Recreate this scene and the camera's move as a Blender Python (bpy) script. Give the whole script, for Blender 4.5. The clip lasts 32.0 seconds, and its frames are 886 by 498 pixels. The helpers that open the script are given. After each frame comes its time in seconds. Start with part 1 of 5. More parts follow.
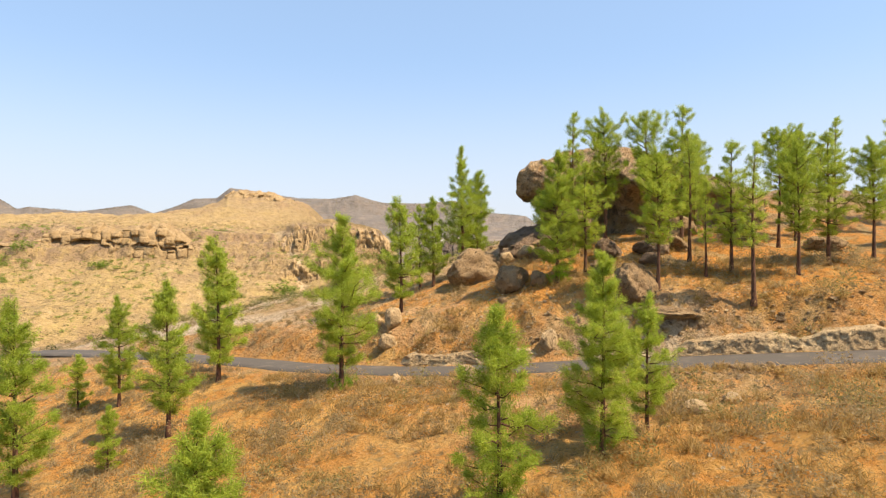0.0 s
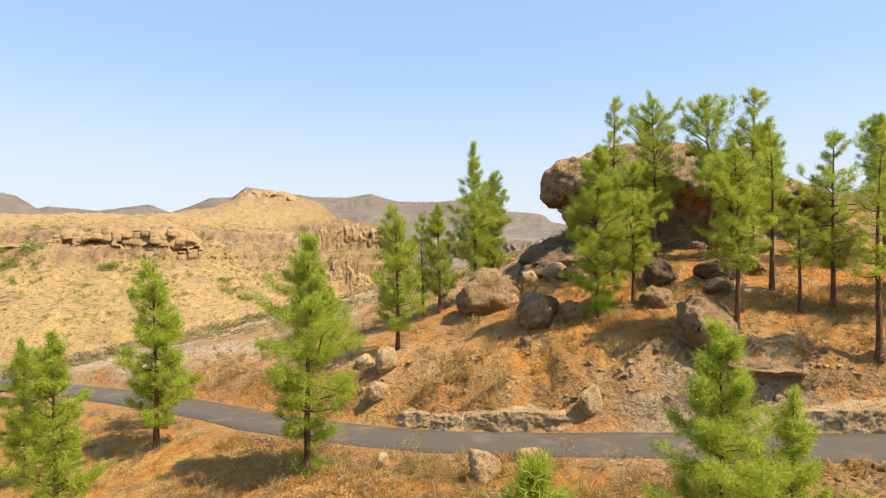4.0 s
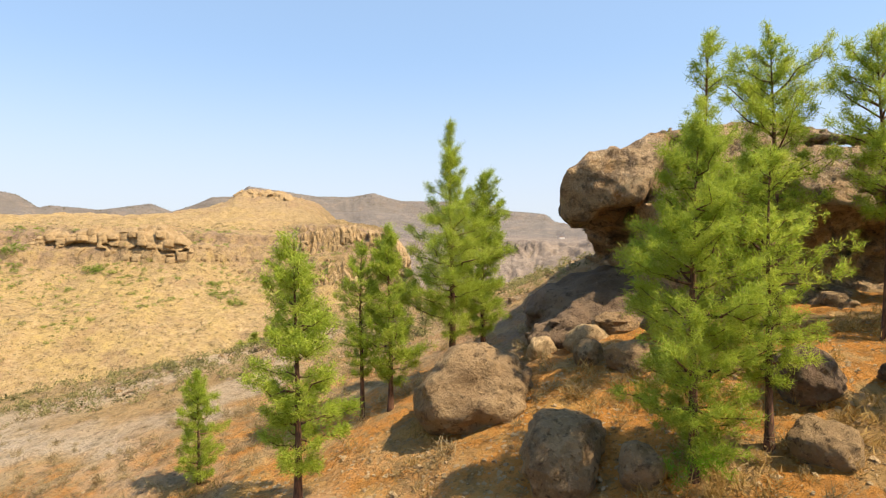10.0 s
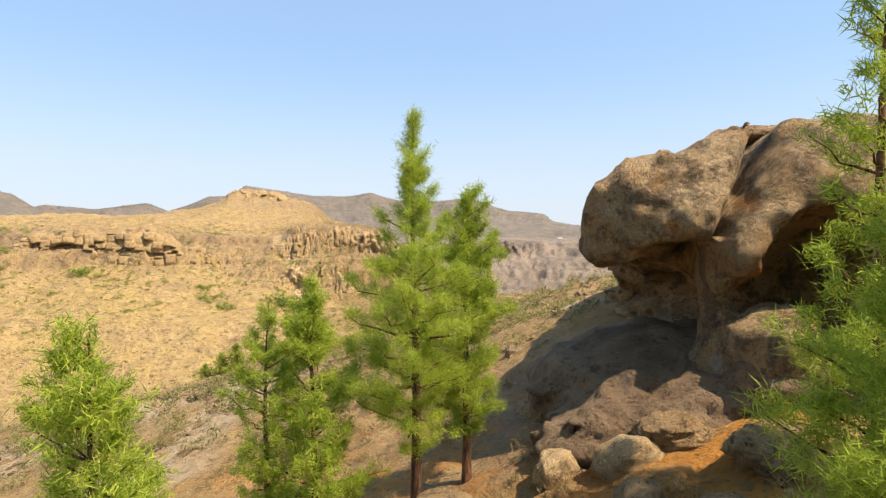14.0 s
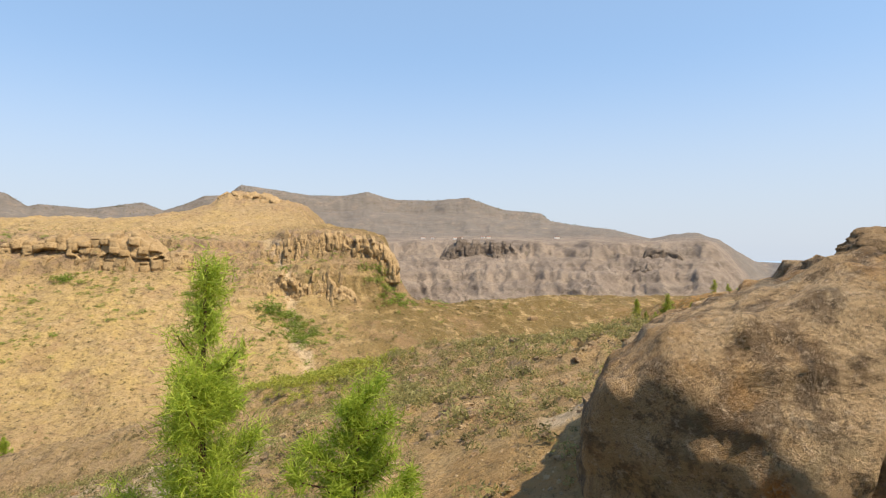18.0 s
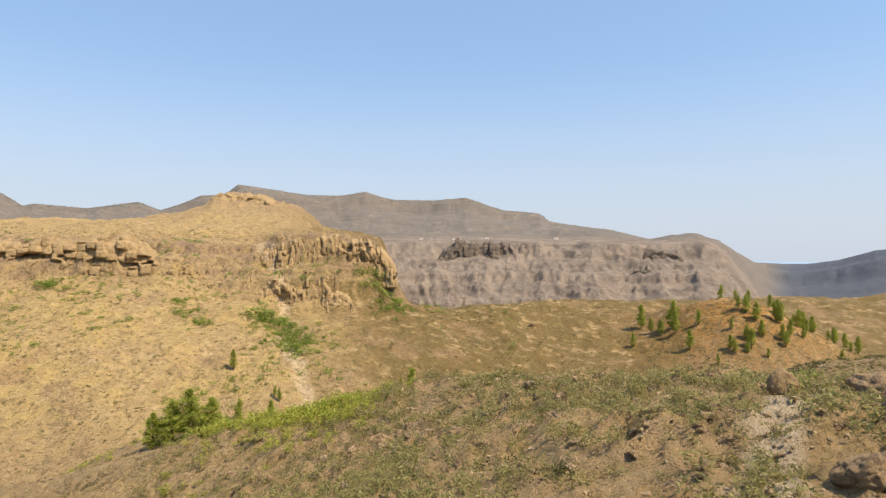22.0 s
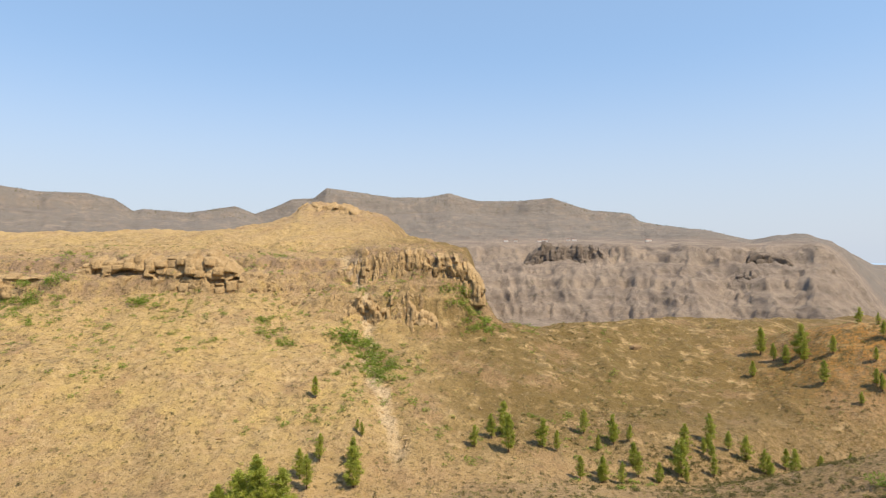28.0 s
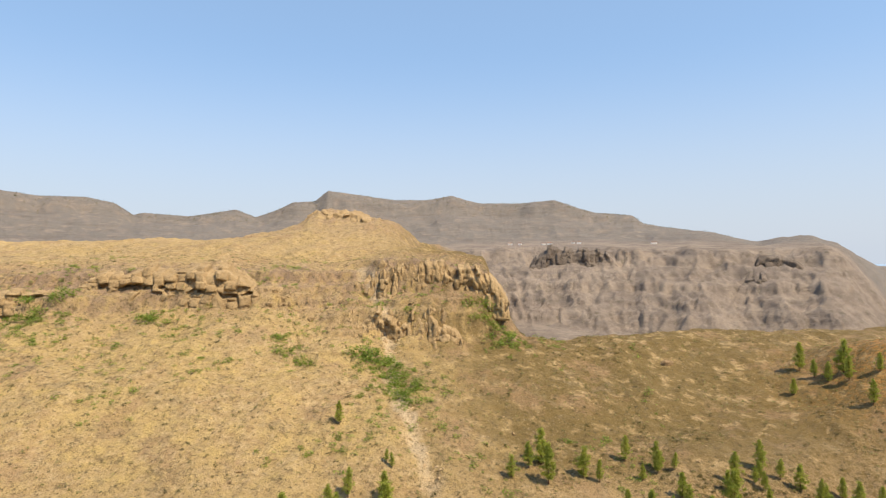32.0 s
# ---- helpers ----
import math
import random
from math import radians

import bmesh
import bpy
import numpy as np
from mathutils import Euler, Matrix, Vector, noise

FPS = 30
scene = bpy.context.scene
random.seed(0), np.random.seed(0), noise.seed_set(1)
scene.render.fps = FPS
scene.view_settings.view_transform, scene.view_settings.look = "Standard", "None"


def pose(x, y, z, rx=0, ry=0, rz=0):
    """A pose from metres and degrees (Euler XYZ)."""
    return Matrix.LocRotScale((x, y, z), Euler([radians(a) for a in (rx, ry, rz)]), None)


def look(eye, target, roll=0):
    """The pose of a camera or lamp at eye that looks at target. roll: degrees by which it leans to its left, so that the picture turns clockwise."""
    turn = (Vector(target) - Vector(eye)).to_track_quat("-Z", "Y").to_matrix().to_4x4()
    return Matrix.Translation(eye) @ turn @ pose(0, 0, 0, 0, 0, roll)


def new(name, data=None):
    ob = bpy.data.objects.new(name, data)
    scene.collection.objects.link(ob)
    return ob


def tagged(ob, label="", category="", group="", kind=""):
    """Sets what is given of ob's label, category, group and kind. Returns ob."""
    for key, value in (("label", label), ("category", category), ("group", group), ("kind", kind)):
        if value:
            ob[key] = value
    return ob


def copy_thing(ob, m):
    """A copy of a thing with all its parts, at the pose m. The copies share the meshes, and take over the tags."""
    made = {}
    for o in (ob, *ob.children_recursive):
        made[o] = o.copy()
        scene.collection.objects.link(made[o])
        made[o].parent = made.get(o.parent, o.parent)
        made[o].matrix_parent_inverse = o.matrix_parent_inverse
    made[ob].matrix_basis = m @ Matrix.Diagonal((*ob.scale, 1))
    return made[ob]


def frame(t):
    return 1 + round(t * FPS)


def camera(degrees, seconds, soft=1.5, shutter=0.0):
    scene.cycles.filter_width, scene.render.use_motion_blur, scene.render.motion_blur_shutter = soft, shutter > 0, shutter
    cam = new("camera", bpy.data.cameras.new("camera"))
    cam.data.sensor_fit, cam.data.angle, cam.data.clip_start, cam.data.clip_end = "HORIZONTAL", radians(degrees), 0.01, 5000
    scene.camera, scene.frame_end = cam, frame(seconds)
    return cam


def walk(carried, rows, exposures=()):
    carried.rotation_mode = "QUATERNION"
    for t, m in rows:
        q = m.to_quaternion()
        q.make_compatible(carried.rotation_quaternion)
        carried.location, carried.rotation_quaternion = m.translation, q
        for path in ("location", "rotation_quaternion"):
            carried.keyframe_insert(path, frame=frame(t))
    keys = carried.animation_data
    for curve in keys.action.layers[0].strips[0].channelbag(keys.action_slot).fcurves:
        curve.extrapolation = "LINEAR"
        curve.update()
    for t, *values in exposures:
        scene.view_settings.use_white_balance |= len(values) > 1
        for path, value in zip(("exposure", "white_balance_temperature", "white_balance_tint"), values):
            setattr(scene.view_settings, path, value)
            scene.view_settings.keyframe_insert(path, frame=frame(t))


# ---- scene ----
# Seconds, place of the drone's camera, then yaw, pitch and roll in degrees.
FLIGHT = [
    (0.0, 0.14, 0.02, 0.32, -0.97, 0.33, 0.09),
    (0.5, 0.30, 1.24, 0.64, -0.79, 0.26, 0.12),
    (1.0, 0.48, 2.50, 1.00, -0.63, 0.24, 0.09),
    (1.5, 0.68, 3.78, 1.35, -0.33, 0.23, 0.09),
    (2.0, 0.86, 5.23, 1.63, -0.14, 0.22, 0.07),
    (2.5, 1.02, 6.80, 1.83, 0.05, 0.18, 0.13),
    (3.0, 1.04, 8.62, 1.93, 0.20, 0.21, 0.14),
    (3.5, 1.02, 10.47, 2.01, 0.40, 0.20, 0.21),
    (5.5, 0.90, 17.88, 3.02, 0.61, 0.12, -0.06),
    (6.0, 1.21, 19.82, 3.15, 0.65, 0.12, -0.09),
    (6.5, 1.43, 21.62, 3.28, 0.64, 0.13, -0.08),
    (7.0, 1.50, 23.55, 3.56, 0.69, 0.12, -0.08),
    (7.5, 1.65, 25.54, 3.86, 0.71, 0.13, -0.03),
    (8.0, 1.94, 27.59, 4.15, 0.72, 0.13, -0.06),
    (8.5, 2.34, 29.53, 4.27, 0.73, 0.13, -0.05),
    (9.0, 2.85, 31.46, 4.39, 0.73, 0.12, 0.00),
    (9.5, 3.20, 33.18, 4.68, 0.73, 0.12, -0.05),
    (10.0, 3.47, 34.78, 5.13, 0.79, 0.12, 0.01),
    (10.5, 3.61, 36.22, 5.46, 0.75, 0.11, -0.01),
    (11.0, 3.69, 37.76, 5.73, 0.76, 0.11, -0.05),
    (11.5, 3.73, 39.37, 5.90, 0.76, 0.09, -0.06),
    (12.0, 3.81, 41.11, 6.11, 0.73, 0.10, -0.03),
    (12.5, 4.13, 42.62, 6.45, 0.73, 0.10, -0.05),
    (13.0, 4.39, 44.06, 6.79, 0.69, 0.08, -0.06),
    (13.5, 4.60, 45.60, 7.12, 0.64, 0.06, -0.03),
    (15.5, 4.85, 51.71, 8.82, 0.49, 0.02, 0.00),
    (16.0, 5.28, 53.36, 9.66, 0.47, -0.01, -0.03),
    (16.5, 5.78, 54.79, 10.37, 0.46, -0.01, -0.04),
    (17.0, 6.33, 56.24, 11.12, 0.42, -0.03, -0.06),
    (17.5, 6.88, 57.56, 11.83, 0.39, -0.05, -0.17),
    (18.0, 7.25, 59.15, 12.59, 0.36, -0.07, -0.02),
    (18.5, 7.36, 60.89, 13.24, 0.34, -0.06, -0.02),
    (19.0, 7.33, 62.73, 13.84, 0.33, -0.08, -0.03),
    (19.5, 7.23, 64.61, 14.38, 0.32, -0.08, -0.05),
    (20.0, 7.19, 66.44, 14.78, 0.27, -0.07, -0.07),
    (20.5, 7.01, 68.35, 15.05, 0.23, -0.10, -0.07),
    (21.0, 6.88, 70.19, 15.22, 0.20, -0.10, -0.07),
    (21.5, 6.76, 72.05, 15.47, 0.19, -0.13, -0.07),
    (22.0, 6.62, 74.01, 16.05, 0.18, -0.11, -0.09),
    (22.5, 6.46, 76.03, 16.85, 0.44, -0.14, -0.13),
    (23.0, 6.25, 78.16, 17.69, 0.86, -0.13, -0.09),
    (23.5, 6.02, 80.32, 18.53, 0.93, -0.16, -0.10),
    (24.0, 5.83, 82.51, 19.41, 1.39, -0.15, -0.10),
    (24.5, 5.67, 84.71, 20.30, 2.62, -0.15, -0.09),
    (25.0, 5.53, 86.93, 21.18, 3.81, -0.15, -0.08),
    (25.5, 5.40, 89.17, 22.07, 4.94, -0.15, -0.08),
    (27.5, 2.43, 100.06, 26.73, 7.85, -0.16, 0.02),
    (28.0, 0.94, 102.93, 28.01, 8.07, -0.17, 0.01),
    (28.5, -0.72, 105.83, 29.27, 8.13, -0.18, 0.04),
    (29.0, -2.63, 108.69, 30.50, 8.27, -0.16, 0.10),
    (29.5, -4.80, 111.36, 31.61, 8.39, -0.16, 0.15),
    (30.0, -7.20, 113.73, 32.57, 8.60, -0.12, 0.17),
    (30.5, -9.75, 115.72, 33.38, 8.65, -0.09, 0.18),
    (31.0, -12.40, 117.35, 34.10, 8.59, -0.08, 0.22),
    (31.5, -15.15, 118.74, 34.78, 8.39, -0.05, 0.19),
    (32.0, -17.92, 120.02, 35.43, 8.00, -0.03, 0.23),
]
cam = camera(72.4, 32.0, 1.2)
walk(cam, [(t, pose(x, y, z, 90 + pitch, roll, yaw)) for t, x, y, z, yaw, pitch, roll in FLIGHT],
     exposures=[(0, 0.62, 7150, 13), (13, 0.62, 7000, 11), (16, 0.58, 6900, 10), (19, 0.33, 6700, 10), (32, 0.33, 6700, 10)])


# ---------------------------------------------------------------- world and sun
SUN_EL, SUN_AZ = radians(56), radians(114)  # bearing from +y towards +x
world = bpy.data.worlds.new("sky")
scene.world = world
world.use_nodes = True
wn, wl = world.node_tree.nodes, world.node_tree.links
sky = wn.new("ShaderNodeTexSky")
sky.sky_type, sky.sun_disc, sky.sun_elevation, sky.sun_rotation = "NISHITA", False, SUN_EL, SUN_AZ
sky.air_density, sky.dust_density, sky.ozone_density, sky.altitude = 1.0, 1.0, 3.0, 700
wn["Background"].inputs["Strength"].default_value = 0.15
haze = wn.new("ShaderNodeMix")  # thin even haze over the clear sky
haze.data_type = "RGBA"
haze.inputs[0].default_value, haze.inputs[7].default_value = 0.5, (2.06, 3.3, 5.05, 1)
wl.new(sky.outputs[0], haze.inputs[6])
dust = wn.new("ShaderNodeMix")  # milky dust low over the horizon, all round
dust.data_type = "RGBA"
dust.inputs[7].default_value = (3.25, 3.62, 4.2, 1)
aim, split, low = wn.new("ShaderNodeTexCoord"), wn.new("ShaderNodeSeparateXYZ"), wn.new("ShaderNodeMapRange")
low.interpolation_type = "SMOOTHSTEP"
low.inputs["From Min"].default_value, low.inputs["From Max"].default_value = 0.0, 0.32
low.inputs["To Min"].default_value, low.inputs["To Max"].default_value = 0.85, 0.0
wl.new(aim.outputs["Generated"], split.inputs[0])
wl.new(split.outputs["Z"], low.inputs["Value"])
wl.new(low.outputs["Result"], dust.inputs[0])
wl.new(haze.outputs[2], dust.inputs[6])
wl.new(dust.outputs[2], wn["Background"].inputs["Color"])
sun = new("sun", bpy.data.lights.new("sun", "SUN"))
sun.data.energy, sun.data.angle, sun.data.color = 5.2, radians(0.55), (1.0, 0.855, 0.665)
sun_way = Vector((math.sin(SUN_AZ) * math.cos(SUN_EL), math.cos(SUN_AZ) * math.cos(SUN_EL), math.sin(SUN_EL)))
sun.matrix_world = look(sun_way * 200, (0, 0, 0))


# ---------------------------------------------------------------- materials
class Mat:
    """A node material under construction."""

    def __init__(self, name, rough=0.9):
        self.m = bpy.data.materials.new(name)
        self.m.use_nodes = True
        self.n, self.l = self.m.node_tree.nodes, self.m.node_tree.links
        self.b = self.n["Principled BSDF"]
        self.b.inputs["Roughness"].default_value = rough
        self.b.inputs["Specular IOR Level"].default_value = 0.25
        self.where = self.n.new("ShaderNodeTexCoord").outputs["Object"]

    def noise(self, scale, detail=5, rough=0.6, space=None):
        t = self.n.new("ShaderNodeTexNoise")
        t.inputs["Scale"].default_value, t.inputs["Detail"].default_value, t.inputs["Roughness"].default_value = scale, detail, rough
        self.l.new(space or self.where, t.inputs["Vector"])
        return t.outputs["Fac"]

    def voronoi(self, scale, feature="DISTANCE_TO_EDGE"):
        t = self.n.new("ShaderNodeTexVoronoi")
        t.feature = feature
        t.inputs["Scale"].default_value = scale
        self.l.new(self.where, t.inputs["Vector"])
        return t.outputs["Distance"]

    def span(self, v, lo, hi):
        t = self.n.new("ShaderNodeMapRange")
        t.interpolation_type = "SMOOTHSTEP"
        t.inputs["From Min"].default_value, t.inputs["From Max"].default_value = lo, hi
        self.l.new(v, t.inputs["Value"])
        return t.outputs["Result"]

    def math(self, op, a, b):
        t = self.n.new("ShaderNodeMath")
        t.operation = op
        for k, v in enumerate((a, b)):
            if isinstance(v, (int, float)):
                t.inputs[k].default_value = v
            else:
                self.l.new(v, t.inputs[k])
        return t.outputs[0]

    def mix(self, f, a, b):
        t = self.n.new("ShaderNodeMix")
        t.data_type = "RGBA"
        for k, v in ((0, f), (6, a), (7, b)):
            if isinstance(v, (int, float)):
                t.inputs[k].default_value = v
            elif isinstance(v, tuple):
                t.inputs[k].default_value = (*v, 1)
            else:
                self.l.new(v, t.inputs[k])
        return t.outputs[2]

    def attr(self, name):
        t = self.n.new("ShaderNodeAttribute")
        t.attribute_name = name
        return t.outputs["Fac"]

    def random(self):
        return self.n.new("ShaderNodeObjectInfo").outputs["Random"]

    def island(self):
        return self.n.new("ShaderNodeNewGeometry").outputs["Random Per Island"]

    def bump(self, height, strength, distance):
        t = self.n.new("ShaderNodeBump")
        t.inputs["Strength"].default_value, t.inputs["Distance"].default_value = strength, distance
        self.l.new(height, t.inputs["Height"])
        self.l.new(t.outputs[0], self.b.inputs["Normal"])

    def done(self, colour):
        self.l.new(colour, self.b.inputs["Base Color"])
        return self.m


def ground_material():
    k = Mat("dry_ground")
    fine, mid, big = k.noise(2.2, 8, 0.65), k.noise(0.25, 6, 0.6), k.noise(0.035, 5, 0.6)
    c = k.mix(k.span(mid, 0.35, 0.65), (0.38, 0.255, 0.115), (0.52, 0.375, 0.19))
    c = k.mix(k.attr("sandy"), c, k.mix(k.span(mid, 0.35, 0.65), (0.58, 0.305, 0.075), (0.73, 0.42, 0.125)))
    grassy = k.math("ADD", k.math("MULTIPLY", k.span(big, 0.40, 0.62), 0.55), k.math("MULTIPLY", k.span(k.noise(0.16, 7, 0.7), 0.45, 0.6), 0.5))
    c = k.mix(k.math("MULTIPLY", grassy, k.attr("grass")), c, (0.52, 0.37, 0.14))
    c = k.mix(k.math("MULTIPLY", k.span(k.noise(0.09, 6, 0.65), 0.30, 0.55), k.attr("olive")), c, (0.175, 0.118, 0.037))
    c = k.mix(k.math("MULTIPLY", k.span(k.noise(0.028, 6, 0.7), 0.52, 0.62), 0.5), c, (0.34, 0.21, 0.115))
    c = k.mix(k.math("MULTIPLY", k.span(k.noise(0.05, 7, 0.75), 0.55, 0.65), 0.55), c, (0.25, 0.19, 0.10))
    litter = k.math("MULTIPLY", k.attr("litter"), k.span(k.noise(0.35, 7, 0.65), 0.40, 0.62))
    c = k.mix(litter, c, k.mix(fine, (0.54, 0.215, 0.035), (0.74, 0.36, 0.085)))
    c = k.mix(k.math("MULTIPLY", k.attr("rubble"), k.span(k.noise(0.5, 7, 0.7), 0.36, 0.6)), c, (0.43, 0.295, 0.155))
    c = k.mix(k.math("MULTIPLY", k.attr("crag"), k.span(k.noise(0.12, 7, 0.7), 0.3, 0.62)), c, (0.29, 0.20, 0.135))
    c = k.mix(k.attr("pale"), c, k.mix(fine, (0.54, 0.42, 0.275), (0.69, 0.555, 0.38)))
    c = k.mix(k.math("MULTIPLY", k.attr("gravel"), k.span(k.noise(0.8, 7, 0.7), 0.3, 0.55)), c, (0.57, 0.44, 0.28))
    layers = k.n.new("ShaderNodeMapping")
    layers.inputs["Scale"].default_value = (0.004, 0.004, 0.05)
    k.l.new(k.where, layers.inputs["Vector"])
    # far range: rock and wood tones, cooled to grey for haze
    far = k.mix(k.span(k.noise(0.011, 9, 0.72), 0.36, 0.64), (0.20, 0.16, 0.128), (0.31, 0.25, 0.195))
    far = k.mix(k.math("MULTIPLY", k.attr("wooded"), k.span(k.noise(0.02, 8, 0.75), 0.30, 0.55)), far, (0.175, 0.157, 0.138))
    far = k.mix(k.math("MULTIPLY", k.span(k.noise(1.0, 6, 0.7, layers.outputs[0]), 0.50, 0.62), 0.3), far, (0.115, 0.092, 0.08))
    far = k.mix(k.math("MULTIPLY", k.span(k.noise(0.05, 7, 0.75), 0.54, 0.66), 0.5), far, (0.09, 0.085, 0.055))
    # blue haze over the right-hand hills, put into their base colour
    far = k.mix(k.attr("blue_haze"), far, (0.09, 0.105, 0.135))
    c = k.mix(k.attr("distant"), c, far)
    # low dry tufts and gravel
    tuft = k.math("MULTIPLY", k.span(k.noise(1.1, 6, 0.7), 0.52, 0.66), k.attr("tufty"))
    c = k.mix(k.math("MULTIPLY", tuft, 0.75), c, k.mix(fine, (0.16, 0.115, 0.04), (0.30, 0.22, 0.095)))
    speck = k.math("MULTIPLY", k.span(k.noise(0.42, 7, 0.75), 0.55, 0.63), k.attr("speckled"))
    c = k.mix(k.math("MULTIPLY", speck, 0.85), c, (0.085, 0.066, 0.028))
    coarse = k.math("MULTIPLY", k.span(k.noise(0.17, 8, 0.8), 0.53, 0.62), k.attr("speckled"))
    c = k.mix(k.math("MULTIPLY", coarse, 0.6), c, (0.125, 0.09, 0.04))
    chalk = k.math("MULTIPLY", k.span(k.noise(0.55, 6, 0.75), 0.60, 0.66), k.attr("speckled"))
    c = k.mix(k.math("MULTIPLY", chalk, 0.5), c, (0.52, 0.40, 0.24))
    c = k.mix(k.math("MULTIPLY", k.span(fine, 0.55, 0.75), 0.3), c, (0.52, 0.36, 0.19))
    c = k.mix(k.math("MULTIPLY", k.span(k.noise(7, 4), 0.55, 0.72), 0.35), c, (0.12, 0.085, 0.05))
    crumb, grit = k.noise(4.5, 7, 0.8), k.noise(3.1, 7, 0.8)
    c = k.mix(k.math("MULTIPLY", k.span(crumb, 0.56, 0.62), k.math("ADD", k.math("MULTIPLY", k.attr("sandy"), 0.30), 0.15)), c, (0.66, 0.48, 0.28))
    c = k.mix(k.math("MULTIPLY", k.span(grit, 0.56, 0.63), k.math("MULTIPLY", k.attr("tufty"), 0.75)), c, (0.11, 0.07, 0.032))
    far_dot = k.math("MULTIPLY", k.span(k.noise(0.75, 6, 0.8), 0.56, 0.62), k.attr("speckled"))
    c = k.mix(k.math("MULTIPLY", far_dot, 0.7), c, (0.12, 0.09, 0.035))
    lumps = k.math("MULTIPLY", k.noise(0.16, 8, 0.75), k.math("MULTIPLY", k.math("MULTIPLY", k.attr("speckled"), k.attr("speckled")), 1.4))
    lumps = k.math("ADD", lumps, k.math("MULTIPLY", k.noise(0.03, 9, 0.75), k.math("MULTIPLY", k.attr("distant"), 9)))
    k.bump(k.math("ADD", lumps, k.math("ADD", k.math("MULTIPLY", k.noise(0.8, 10, 0.7), 1.0), k.math("MULTIPLY", fine, 0.3))), 1.0, 1.5)
    return k.done(c)


def rock_material(name, a, b, dark, lichen=0.0, scale=1.0):
    k = Mat(name, 0.92)
    big, mid, fine = k.noise(0.35 * scale, 6, 0.6), k.noise(1.4 * scale, 8, 0.65), k.noise(6 * scale, 8, 0.7)
    c = k.mix(k.span(big, 0.35, 0.65), a, b)
    c = k.mix(k.math("MULTIPLY", k.span(mid, 0.5, 0.68), 0.7), c, dark)
    c = k.mix(k.math("MULTIPLY", k.span(fine, 0.52, 0.7), 0.5), c, tuple(min(1, v * 1.35) for v in b))
    # pits: sunk by the bump, the shade in them put into the colour
    pits = k.span(k.noise(2.6 * scale, 6, 0.8), 0.56, 0.64)
    c = k.mix(k.math("MULTIPLY", pits, 0.65), c, tuple(v * 0.6 for v in dark))
    if lichen:
        c = k.mix(k.math("MULTIPLY", k.span(k.noise(0.8 * scale, 5, 0.7), 0.6, 0.7), lichen), c, (0.16, 0.145, 0.075))
    k.bump(k.math("ADD", k.math("ADD", mid, k.math("MULTIPLY", fine, 0.45)), k.math("MULTIPLY", pits, -0.25)), 1.0, 0.45 / scale)
    return k.done(c)


def foliage_material(name, dark, light, dry=None):
    k = Mat(name, 0.6)
    f = k.math("ADD", k.math("MULTIPLY", k.island(), 0.55), k.math("MULTIPLY", k.noise(0.7, 3), 0.45))
    c = k.mix(k.span(f, 0.25, 0.75), dark, light)
    if dry:
        c = k.mix(k.math("MULTIPLY", k.span(k.noise(0.45, 3), 0.55, 0.75), 0.6), c, dry)
    c = k.mix(k.math("MULTIPLY", k.random(), 0.5), c, dark)
    thin = k.n.new("ShaderNodeBsdfTranslucent")
    k.l.new(c, thin.inputs["Color"])
    both = k.n.new("ShaderNodeMixShader")
    both.inputs[0].default_value = 0.55
    k.l.new(k.b.outputs[0], both.inputs[1])
    k.l.new(thin.outputs[0], both.inputs[2])
    k.l.new(both.outputs[0], k.n["Material Output"].inputs["Surface"])
    return k.done(c)


def bark_material():
    k = Mat("pine_bark", 0.9)
    stretch = k.n.new("ShaderNodeMapping")
    stretch.inputs["Scale"].default_value = (6, 6, 1.4)
    k.l.new(k.where, stretch.inputs["Vector"])
    plates = k.noise(1.6, 6, 0.6, stretch.outputs[0])
    c = k.mix(k.span(plates, 0.38, 0.62), (0.055, 0.03, 0.02), (0.19, 0.095, 0.055))
    k.bump(plates, 0.8, 0.05)
    return k.done(c)


def road_material():
    k = Mat("worn_asphalt", 0.85)
    c = k.mix(k.noise(40, 4, 0.7), (0.072, 0.064, 0.054), (0.125, 0.11, 0.092))
    c = k.mix(k.math("MULTIPLY", k.span(k.noise(0.6, 5), 0.5, 0.7), 0.5), c, (0.20, 0.165, 0.13))
    k.bump(k.noise(60, 3), 0.4, 0.01)
    return k.done(c)


def plain_material(name, colour, rough=0.8):
    k = Mat(name, rough)
    return k.done(k.mix(k.span(k.noise(2.5, 6), 0.3, 0.7), tuple(v * 0.8 for v in colour), colour))


GROUND = ground_material()
GREY_ROCK = rock_material("weathered_basalt", (0.25, 0.165, 0.085), (0.38, 0.262, 0.138), (0.07, 0.046, 0.026), 0.35, 1.3)


